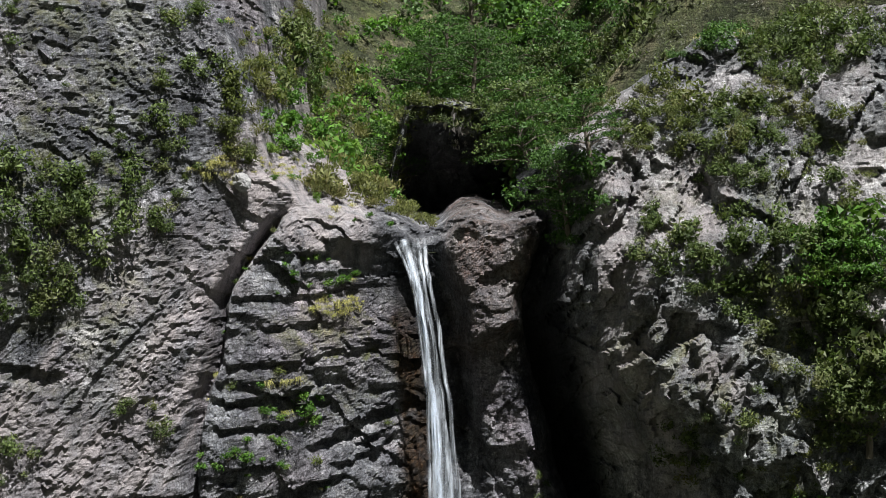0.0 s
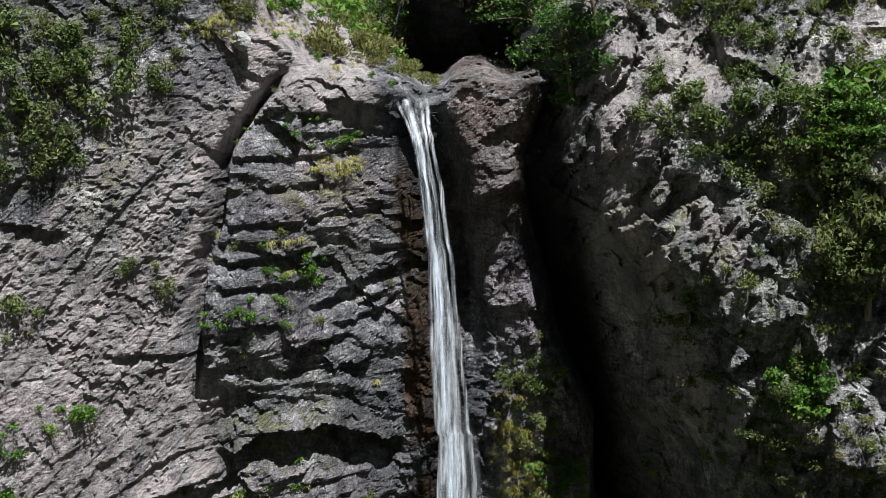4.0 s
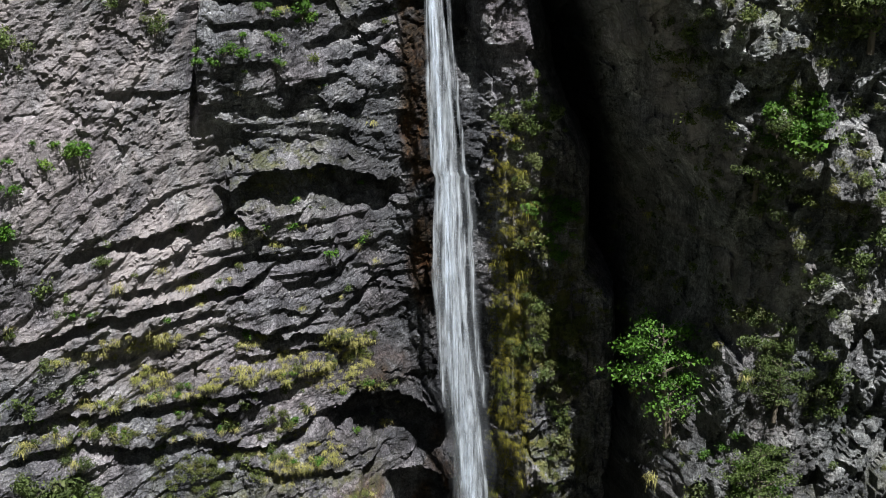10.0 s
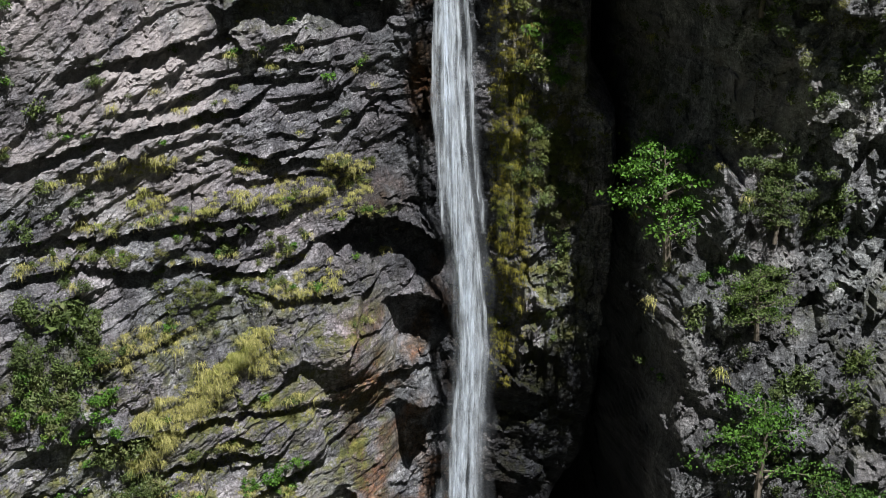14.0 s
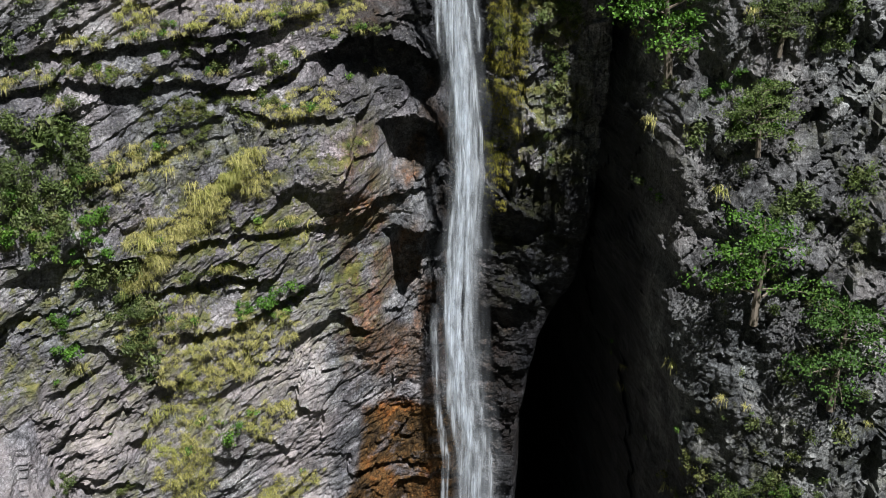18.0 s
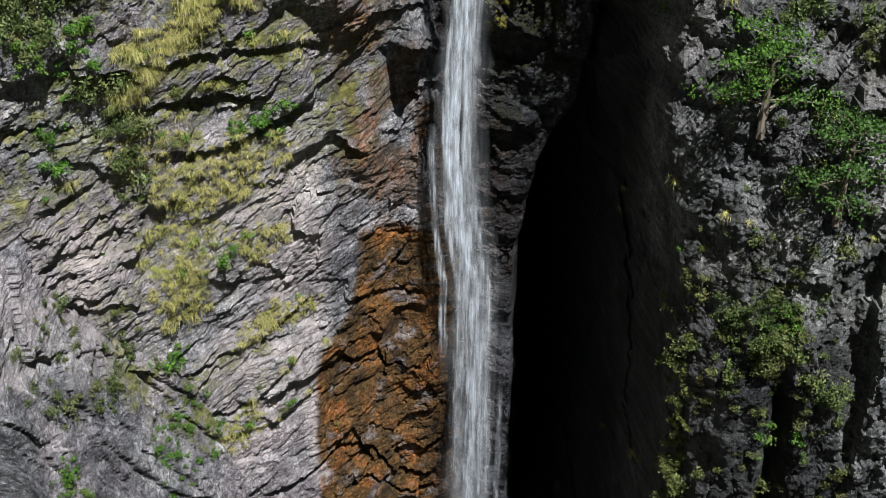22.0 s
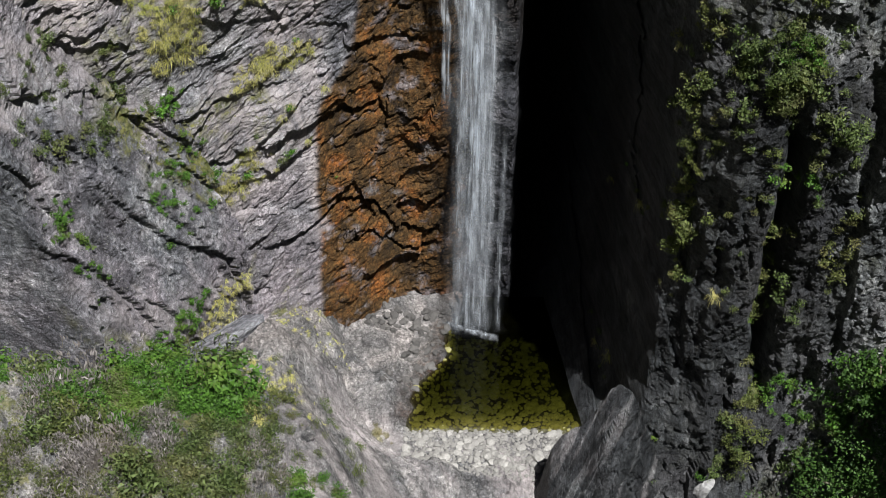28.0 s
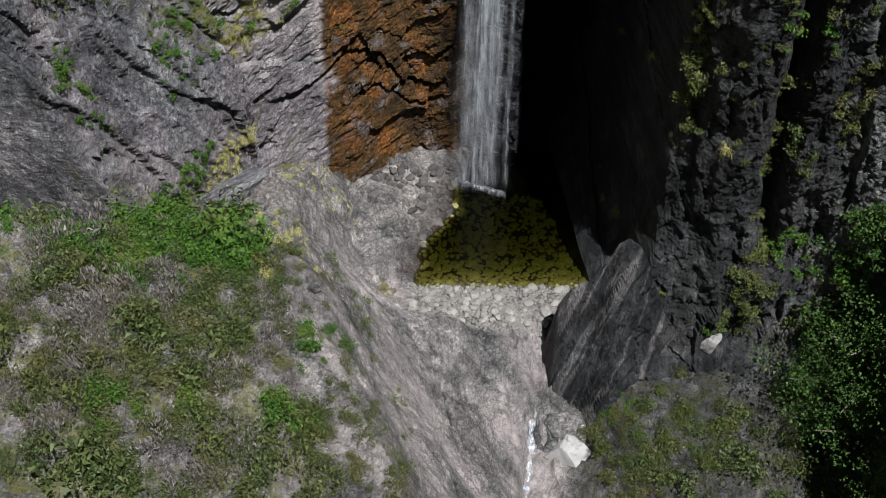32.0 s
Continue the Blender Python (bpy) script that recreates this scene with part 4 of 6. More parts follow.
PATCH_CLIFF2 = [
    ("m", 2.5, 52.5, 0.4, 3.2, 20, 0.3),
    ("g", -4.9, 44.3, 1.6, 0.8, 16, 0.5),
    ("o", -9.5, 40.3, 1.8, 1.1, 22, 0.5),
    ("s", -15.6, 41.3, 1.5, 1.6, 15, 0.7),
    ("g", -9.0, 37.3, 1.6, 0.7, 24, 0.6),
    ("g", -11.3, 36.2, 1.6, 0.8, 24, 0.6),
    ("s", -16.9, 38.1, 1.5, 1.6, 20, 0.7),
    ("o", -7.3, 43.0, 0.8, 0.7, 8, 0.5),
    ("m", 3.5, 44.4, 0.6, 3.1, 40, 0.35),
    ("w", 5.4, 47.2, 1.5, 1.1, 18, 0.5),
    ("s", 6.1, 43.0, 1.3, 2.2, 12, 0.5),
    ("g", -9.6, 28.7, 2.7, 1.6, 60, 0.6),
    ("g", -11.8, 25.6, 1.7, 1.9, 30, 0.55),
    ("s", -15.7, 40.4, 1.2, 2.2, 18, 0.9),
]
PATCH_CLIFF3 = [
    ("s", -14.2, 34.0, 1.0, 1.8, 14, 0.8),
    ("s", -13.3, 29.8, 0.7, 1.5, 9, 0.8),
    ("b", -16.0, 32.8, 0.6, 1.5, 8, 0.8),
    ("b", -7.8, 30.3, 1.6, 0.6, 16, 0.5),
    ("g", -7.8, 18.9, 1.8, 1.0, 14, 0.5),
    ("b", -16.9, 38.5, 0.7, 1.4, 8, 0.7),
    ("g", -9.9, 12.6, 1.5, 1.2, 14, 0.5),
]
PATCH_BUTTRESS0 = [
    ("t", 5.3, 70.1, 1.4, 2.1, 16, 1.0),
    ("s", 8.9, 68.0, 1.4, 1.4, 14, 0.8),
    ("o", 9.3, 73.0, 1.9, 1.4, 25, 0.7),
    ("s", 12.7, 72.4, 1.4, 2.1, 30, 0.8),
    ("s", 14.8, 71.6, 0.9, 0.9, 6, 0.9),
    ("s", 13.0, 66.7, 3.1, 2.2, 55, 1.0),
    ("b", 15.1, 67.4, 1.6, 1.6, 22, 1.0),
    ("s", 15.4, 63.0, 2.0, 2.7, 60, 1.0),
    ("s", 16.9, 77.3, 2.6, 1.5, 25, 1.0),
    ("s", 5.4, 74.2, 1.9, 1.2, 20, 1.0),
    ("b", 13.4, 57.4, 1.3, 1.2, 18, 0.8),
    ("s", 9.5, 60.2, 0.9, 1.4, 14, 0.6),
    ("s", 12.2, 55.5, 1.4, 1.9, 24, 0.7),
    ("s", 16.1, 53.3, 0.9, 1.9, 18, 0.7),
]
PATCH_BUTTRESS1 = [
    ("s", 13.9, 48.7, 1.4, 1.4, 12, 0.6),
    ("s", 12.9, 48.6, 1.4, 1.2, 14, 0.6),
    ("b", 12.7, 42.9, 1.4, 1.3, 16, 0.7),
    ("s", 15.4, 46.1, 0.9, 1.5, 14, 0.7),
    ("s", 14.2, 27.0, 1.5, 1.7, 15, 0.7),
    ("s", 14.0, 39.5, 1.2, 1.3, 10, 0.7),
    ("s", 17.0, 39.8, 0.7, 1.6, 10, 0.7),
    ("o", 11.7, 21.8, 0.9, 2.4, 14, 0.5),
    ("o", 14.5, 25.7, 1.2, 2.6, 18, 0.6),
    ("b", 15.6, 19.7, 1.5, 1.4, 12, 0.5),
    ("o", 11.7, 15.9, 0.6, 2.1, 12, 0.5),
    ("s", 17.0, 23.1, 1.0, 2.0, 12, 0.7),
    ("s", 16.2, 12.9, 1.1, 2.2, 14, 0.6),
    ("t", 21.2, 8.1, 1.2, 2.4, 10, 1.2),
]
PATCH_BUTTRESS2 = [
    ("s", 15.0, 2.7, 0.9, 2.7, 12, 0.6),
    ("s", 20.3, 1.6, 2.1, 4.1, 26, 0.9),
    ("b", 20.6, 7.3, 1.1, 3.0, 16, 0.9),
]
PATCH_FLOOR0 = [
    ("b", -12.7, 38.9, 3.2, 1.6, 60, 0.75),
    ("b", -17.4, 39.7, 1.3, 2.0, 14, 0.7),
    ("o", -12.9, 33.1, 4.1, 2.7, 50, 0.8),
    ("d", -14.7, 34.6, 2.1, 1.2, 20, 0.8),
    ("s", -10.2, 34.4, 1.9, 1.9, 30, 0.8),
    ("g", -9.0, 42.4, 2.4, 1.4, 20, 0.4),
    ("s", -11.7, 27.9, 4.2, 2.0, 60, 0.8),
    ("d", -14.1, 29.8, 1.3, 1.7, 16, 0.8),
    ("o", -6.7, 29.5, 2.6, 2.3, 40, 0.6),
    ("d", -8.2, 27.8, 1.3, 1.1, 14, 0.7),
    ("b", -5.3, 34.8, 0.7, 1.2, 8, 0.6),
    ("g", -7.0, 54.8, 1.6, 1.3, 14, 0.4),
    ("o", 12.0, 39.5, 1.5, 2.8, 24, 0.55),
    ("s", 18.6, 39.0, 3.6, 2.8, 30, 0.9),
]
PATCH_VALLEY0 = [
    ("s", 9.7, 75.2, 3.6, 5.6, 40, 1.1),
]
PATCH_SLAB0 = [
    ("s", 8.2, 20.7, 4.3, 1.5, 25, 0.55),
    ("b", 9.2, 15.2, 2.8, 2.3, 18, 0.5),
    ("b", 1.8, 16.7, 0.9, 2.8, 12, 0.5),
    ("s", 3.2, 24.1, 2.0, 2.1, 14, 0.6),
    ("b", 3.8, 9.7, 3.4, 1.2, 20, 0.6),
    ("g", 8.6, 7.5, 2.4, 1.2, 12, 0.5),
]
CLIFF_PATCHES = (PATCH_CLIFF0, PATCH_CLIFF1, PATCH_CLIFF2, PATCH_CLIFF3, )
BUTTRESS_PATCHES = (PATCH_BUTTRESS0, PATCH_BUTTRESS1, PATCH_BUTTRESS2, )
FLOOR_PATCHES = (PATCH_FLOOR0, )
VALLEY_PATCHES = (PATCH_VALLEY0, )
SLAB_PATCHES = (PATCH_SLAB0, )
veg = np.random.default_rng(23)
BED = {}
single = 0


def grow(patches, place, bed, lift):
    """Scatter each patch's plants; the larger shrubs stand as things, the rest joins the cover of its kind."""
    global single
    for kind, cu, cv, ru, rv, n, size in patches:
        n = int(n * (4.2 if kind in "gm" else 1.05))
        size = size * (0.54 if kind in "gm" else 1.0)
        a, q = veg.random(n) * 2 * np.pi, np.sqrt(veg.random(n)) * (0.8 + 0.5 * veg.random(n))
        u, v = cu + ru * q * np.cos(a), cv + rv * q * np.sin(a)
        x, y, z = place(u, v)
        big = np.exp(veg.normal(0, 0.35, n))
        for i in range(n):
            r = size * 0.62 * float(big[i])
            at = np.array([x[i], y[i] - lift * 0.25 * r, z[i]])
            spin = float(veg.random() * 6.28)
            var = int(veg.integers(0, len(CLOUDS[kind])))
            if kind not in "gm" and i < 1 + n // 7 and single < 285 and big[i] > 0.8:
                single += 1
                shrub(kind, var, Matrix.Translation(at) @ Matrix.Rotation(spin, 4, "Z") @ Matrix.Diagonal((r, r, r * 0.95, 1)))
            else:
                BED.setdefault((bed, kind), []).append((at, spin, r, var))


def cover():
    """All plants too many to count, one object for each kind and rock face."""
    for (bed, kind), items in BED.items():
        at = np.array([i[0] for i in items])
        quads = []
        for var in range(len(CLOUDS[kind])):
            pick = [k for k, i in enumerate(items) if i[3] == var]
            if not pick:
                continue
            rot = np.stack([turn_z(items[k][1]) for k in pick]) * np.array([items[k][2] for k in pick])[:, None, None]
            cl = SPARSE[kind][var]
            keep = cl[: len(cl) // 2] if bed == "valley" else CLOUDS[kind][var][:360] if bed == "floor" and kind not in "gm" else cl
            quads.append((np.einsum("pij,nkj->pnki", rot, keep) + at[pick][:, None, None, :]).reshape(-1, keep.shape[1], 3))
        name, label, category = KIND[kind]
        ob = new(name + "_cover", leaves_mesh(name + "_cover", np.concatenate(quads), LEAF[kind]))
        tagged(ob, {"g": "yellow grass tussocks hanging over the rock ledges", "m": "yellow-green moss cushions on wet rock", "d": "grey dry scrub on the rib",
                    "b": "bright green leafy scrub on the rock", "o": "olive scrub on broken rock", "w": "pale willow scrub on rock", "t": "dense dark bushes on steep rock"}.get(kind, "dark green mountain scrub on steep rock"), category, kind="stuff")


for patches in CLIFF_PATCHES:
    grow(patches, on_cliff, "cliff", 1)
for patches in SLAB_PATCHES:
    grow([(k, s, z, ru, rv, int(n * 3), size * 0.8) for k, s, z, ru, rv, n, size in patches], on_slab, "slab", 1)
for patches in BUTTRESS_PATCHES:
    grow([(k, x, z, ru, rv, int(n * (1.5 if z > 52 else 1.2)), size) for k, x, z, ru, rv, n, size in patches], on_buttress, "buttress", 1)
PATCH_LEDGE = [("b", -7.55, 75.0, 0.3, 4.0, 34, 0.8), ("s", -7.8, 77.0, 0.4, 3.0, 24, 0.9), ("o", -8.3, 74.0, 0.7, 3.2, 36, 0.8), ("w", -8.0, 76.5, 0.8, 2.0, 20, 0.9), ("s", -10.5, 72.5, 1.2, 1.5, 14, 0.6), ("g", -6.5, 71.5, 1.4, 0.6, 10, 0.4),
               ("g", -12.2, 31.0, 1.6, 1.6, 20, 0.5), ("b", -10.5, 24.5, 1.5, 1.2, 14, 0.5), ("g", -8.5, 24.0, 1.4, 1.2, 24, 0.5), ("o", -14.5, 21.5, 0.8, 2.5, 16, 0.5), ("g", -13.0, 39.5, 2.0, 0.8, 20, 0.5), ("g", -6.5, 40.5, 1.5, 0.9, 22, 0.5)]
PATCH_LIP = [("w", -4.2, 71.0, 1.6, 0.8, 34, 1.0), ("w", -2.6, 69.9, 1.0, 0.5, 16, 0.8), ("b", -6.0, 72.6, 1.2, 0.5, 14, 0.9), ("w", -0.8, 69.3, 0.6, 0.3, 8, 0.5)]
PATCH_BAND = [("g", -13.0 + 0.92 * k, 34.0 + 0.9 * k, 0.7, 0.5, 14, 0.62) for k in range(6)]
PATCH_GREEN = [("s", -15.8, 40.3, 1.7, 2.4, 46, 0.7), ("b", -15.2, 36.6, 1.3, 1.6, 24, 0.6), ("o", -9.5, 41.2, 3.0, 0.7, 44, 0.42), ("o", -12.5, 43.6, 3.0, 0.8, 34, 0.38), ("s", -9.0, 43.9, 2.6, 0.6, 24, 0.4),
               ("g", -12.0, 22.6, 1.2, 2.0, 26, 0.6), ("g", -11.4, 12.4, 1.5, 0.9, 22, 0.55), ("b", -12.2, 11.8, 1.0, 0.9, 14, 0.5), ("g", -8.7, 18.6, 1.4, 0.7, 18, 0.5), ("b", -13.6, 19.0, 1.6, 0.9, 30, 0.5),
               ("s", -13.2, 31.8, 0.6, 2.2, 18, 0.7), ("b", -7.6, 30.9, 1.4, 0.5, 18, 0.5), ("g", -8.6, 45.2, 2.6, 0.5, 16, 0.5), ("o", -4.2, 45.0, 1.2, 0.7, 18, 0.4), ("g", -4.4, 45.6, 1.2, 0.6, 12, 0.5)]
grow(PATCH_BAND + PATCH_GREEN, on_cliff, "cliff", 1)
grow(PATCH_LIP, on_cliff, "cliff", 1)
PATCH_WET_RIB = [("o", 5.9, 44.0, 0.7, 3.5, 34, 0.6), ("w", 5.7, 46.5, 0.6, 1.5, 14, 0.6), ("d", 5.8, 43.5, 0.5, 1.2, 6, 0.6), ("s", 5.6, 40.0, 0.6, 2.5, 20, 0.5), ("b", 5.4, 50.3, 0.6, 0.8, 10, 0.6), ("m", 3.4, 46.0, 0.9, 9.0, 110, 0.5), ("o", 4.3, 49.0, 0.9, 7.0, 50, 0.55), ("w", 4.8, 46.5, 0.8, 2.0, 24, 0.55), ("s", 4.2, 55.5, 1.0, 2.5, 30, 0.6), ("m", 3.0, 38.0, 0.6, 4.0, 40, 0.45), ("b", 5.0, 51.6, 0.7, 0.8, 14, 0.6)]
grow(PATCH_WET_RIB, on_cliff, "cliff", 1)
grow(PATCH_LEDGE, on_cliff, "cliff", 1)
grow([("s", 75.0, 78.0, 4.5, 2.6, 60, 0.9), ("o", 74.0, 79.5, 4.0, 2.0, 30, 0.8), ("b", 77.0, 77.0, 3.0, 2.0, 30, 0.8)], lambda y, z: (-7.42 - 0.03 * (79 - y) + 0 * y, y, z), "ridge", 0)
for patches in FLOOR_PATCHES:
    grow([(k, x, y, ru * 1.3, rv * 1.3, int(n * 1.25), size * (1.4 if k not in "gm" else 0.85)) for k, x, y, ru, rv, n, size in patches], on_floor, "floor", 0)
PATCH_RIB = [("o", -6.0, 36.0, 1.4, 5.0, 40, 0.35), ("o", -8.0, 42.0, 2.0, 3.0, 40, 0.35), ("g", -7.5, 41.0, 2.0, 4.0, 20, 0.35), ("o", -7.5, 36.0, 2.0, 5.0, 40, 0.6), ("s", -13.0, 38.0, 4.0, 4.0, 60, 0.8), ("b", -12.5, 41.0, 3.0, 2.5, 60, 0.7),
             ("o", -4.0, 31.0, 1.5, 4.0, 36, 0.6), ("o", -2.5, 28.0, 1.2, 3.0, 24, 0.5), ("d", -9.0, 30.0, 5.0, 5.0, 40, 0.6), ("w", -10.0, 33.0, 5.0, 6.0, 60, 0.4), ("b", -4.2, 36.5, 0.5, 0.9, 6, 0.6), ("o", -3.0, 37.0, 1.2, 5.0, 16, 0.4), ("o", -1.5, 33.0, 1.0, 4.0, 12, 0.35), ("s", -4.5, 43.0, 1.5, 2.0, 12, 0.4)]
grow([(k, x, y, ru, rv, int(n * 0.6), size * 1.5) for k, x, y, ru, rv, n, size in PATCH_RIB], on_floor, "floor", 0)
grow([("b", -13.0, 44.0, 3.5, 0.9, 26, 1.2), ("s", -10.5, 44.0, 1.5, 1.0, 12, 1.1), ("t", -16.0, 43.5, 3.0, 1.0, 16, 1.5), ("d", -13.0, 42.5, 2.0, 0.8, 8, 1.1)], on_floor, "floor", 0)
grow([("d", -15.5, 38.0, 1.5, 1.5, 10, 1.2), ("d", -7.0, 35.0, 1.0, 2.0, 10, 0.9), ("d", -11.5, 36.5, 1.3, 1.6, 10, 1.3), ("d", -13.5, 33.0, 0.9, 1.8, 9, 1.3), ("d", -9.0, 32.5, 1.5, 0.8, 8, 1.0), ("b", -9.5, 40.0, 1.6, 1.2, 14, 1.3), ("s", -8.0, 37.5, 1.2, 1.4, 10, 1.2), ("b", -11.0, 30.0, 2.5, 1.5, 12, 1.2), ("o", -14.5, 36.5, 1.2, 2.0, 10, 1.4), ("b", -6.5, 30.5, 1.5, 1.0, 8, 1.1)], on_floor, "floor", 0)
grow([("b", -3.2, 2.0, 0.9, 0.7, 34, 0.9), ("w", -2.6, 1.4, 0.5, 0.8, 18, 0.8), ("s", 0.4, 2.05, 2.4, 0.15, 30, 0.8), ("d", 0.9, 1.8, 0.5, 0.3, 8, 1.0), ("t", 3.4, 1.6, 1.2, 0.6, 26, 1.0), ("o", 0.5, 2.15, 2.6, 0.12, 30, 0.6), ("s", 2.5, 1.7, 2.2, 0.3, 14, 0.6), ("w", -2.2, 1.6, 0.8, 0.5, 14, 0.8), ("t", 0.8, 3.3, 2.6, 0.5, 30, 1.3), ("s", 3.0, 2.7, 1.6, 0.4, 24, 0.9), ("o", -1.6, 2.5, 0.9, 0.3, 14, 0.8), ("t", 1.5, 4.2, 3.0, 0.5, 26, 1.7), ("b", 2.4, 3.4, 1.2, 0.3, 10, 1.1)], lambda u, v: hood_place(u, v), "hood", 0)
PATCH_VALLEY = [
    ("w", -6.0, 76, 4, 8, 70, 1.1), ("w", -9.0, 84, 5, 8, 50, 1.3), ("b", -8.0, 80, 7, 12, 150, 1.4), ("b", -4.0, 75, 3, 6, 40, 1.2), ("w", -4.0, 63.5, 3.2, 2.0, 30, 1.3), ("w", -1.2, 66, 2.5, 3.0, 22, 1.1), ("s", 10.0, 72, 6, 9, 130, 1.4),
    ("t", 6.0, 92, 11, 12, 110, 1.7), ("o", -13.0, 72, 5, 8, 40, 1.2), ("t", 5.0, 66, 2.0, 4, 36, 1.2), ("b", -2, 100, 14, 12, 120, 1.8), ("s", 18, 80, 7, 14, 70, 1.6), ("t", 12, 108, 14, 12, 70, 2.2), ("s", -20, 95, 9, 16, 60, 2.0), ("s", 13, 80, 7, 9, 110, 1.4), ("s", 18, 96, 9, 12, 90, 1.9), ("t", 8, 84, 5, 7, 70, 1.5), ("s", 3.5, 80, 3, 6, 30, 1.3)]
PATCH_FACE = [("s", 15.0, 76.0, 2.0, 1.6, 50, 0.9), ("t", 12.0, 77.5, 2.0, 1.0, 26, 0.9), ("o", 13.5, 73.5, 2.5, 2.0, 36, 0.6), ("o", 9.0, 74.5, 1.6, 0.8, 26, 0.6), ("s", 10.8, 72.0, 0.8, 1.5, 20, 0.6), ("o", 11.6, 20.0, 0.5, 8, 46, 0.6), ("w", 11.7, 16.0, 0.4, 5, 24, 0.5), ("o", 15.7, 14.0, 0.5, 4.5, 34, 0.6), ("s", 13.5, 25.0, 1.6, 2.0, 34, 0.7), ("b", 14.8, 26.5, 0.9, 0.9, 12, 0.6), ("o", 18.2, 17.0, 0.6, 3.0, 20, 0.6), ("o", 15.8, 4.0, 0.9, 3.0, 34, 0.6), ("b", 17.5, 6.0, 1.2, 2.0, 18, 0.7), ("s", 12.0, 51.0, 4.0, 10, 110, 0.6), ("o", 13.0, 58.0, 3.5, 8, 70, 0.6), ("o", 14.5, 71.0, 3.5, 5, 40, 0.6), ("s", 15.0, 30.0, 2.5, 10, 50, 0.55), ("o", 13.5, 20.0, 3.0, 9, 40, 0.5)]
grow(PATCH_FACE, on_buttress, "buttress", 1)
grow([("o", 9.0, 39.0, 1.6, 3.0, 40, 0.8), ("s", 11.5, 38.0, 2.0, 3.5, 44, 0.9), ("w", 10.2, 36.5, 2.2, 2.0, 26, 0.8), ("b", 9.2, 41.2, 0.8, 1.0, 10, 0.7), ("o", 13.8, 39.5, 1.2, 2.5, 26, 0.8), ("o", 7.6, 43.0, 0.5, 1.5, 10, 0.4)], on_floor, "floor", 0)
grow(PATCH_VALLEY, on_valley, "valley", 0)
# plants rooted along the brows
for k, (depth, height, *line) in enumerate(BROWS_HIGH[:6] + BROWS_MIDDLE[2:] + BROWS_LOW + BROWS_FOOT[:6]):
    xs, zs = [p[0] for p in line], [p[1] for p in line]
    rich = 1.0 if 28 < zs[0] < 47 else 0.4
    n = int((xs[-1] - xs[0]) * 5 * rich)
    u = xs[0] + (xs[-1] - xs[0]) * veg.random(n)
    v = np.interp(u, xs, zs) + 0.25 + 0.45 * veg.random(n) ** 2
    keep = (fbm(u * 0.5 + k, v * 0.2, 3) > -0.12) & (u < -2.2)
    u, v = u[keep], v[keep]
    y = on_cliff(u, v)[1] if len(u) else u
    for i in range(len(u)):
        kind = "ggobgs"[int(veg.integers(0, 6))]
        r = (0.16 + 0.20 * veg.random()) if kind == "g" else 0.20 + 0.28 * veg.random() ** 2
        BED.setdefault(("cliff", kind), []).append((np.array([u[i], y[i] - 0.06, v[i]]), float(veg.random() * 6.28), r, int(veg.integers(0, len(CLOUDS[kind])))))
# sparse plants on every ledge that faces up
for place, bed, x0, x1, z0, z1, n in ((on_cliff, "cliff", -18, -2, 4, 78, 2600), (on_buttress, "buttress", 9, 18, 0, 78, 2200)):
    u, v = x0 + (x1 - x0) * veg.random(n), z0 + (z1 - z0) * veg.random(n)
    y0, y1 = place(u, v - 0.25)[1], place(u, v + 0.25)[1]
    y = place(u, v)[1]
    for i in np.nonzero(((y1 - y0) > (0.42 if bed == "cliff" else 0.38)) & (fbm(u * 0.2 + 5, v * 0.2, 3) > -0.1))[0]:
        kind = "sobggb"[int(veg.integers(0, 6))] if bed == "cliff" else "sossgb"[int(veg.integers(0, 6))]
        r = (0.14 + 0.24 * veg.random() ** 2) * (1.3 if bed == "buttress" else 1.0)
        BED.setdefault((bed, kind), []).append((np.array([u[i], y[i] - 0.05, v[i]]), float(veg.random() * 6.28), r, int(veg.integers(0, len(CLOUDS[kind])))))
cover()


# ---- trees ----
TREE_MESH = {}


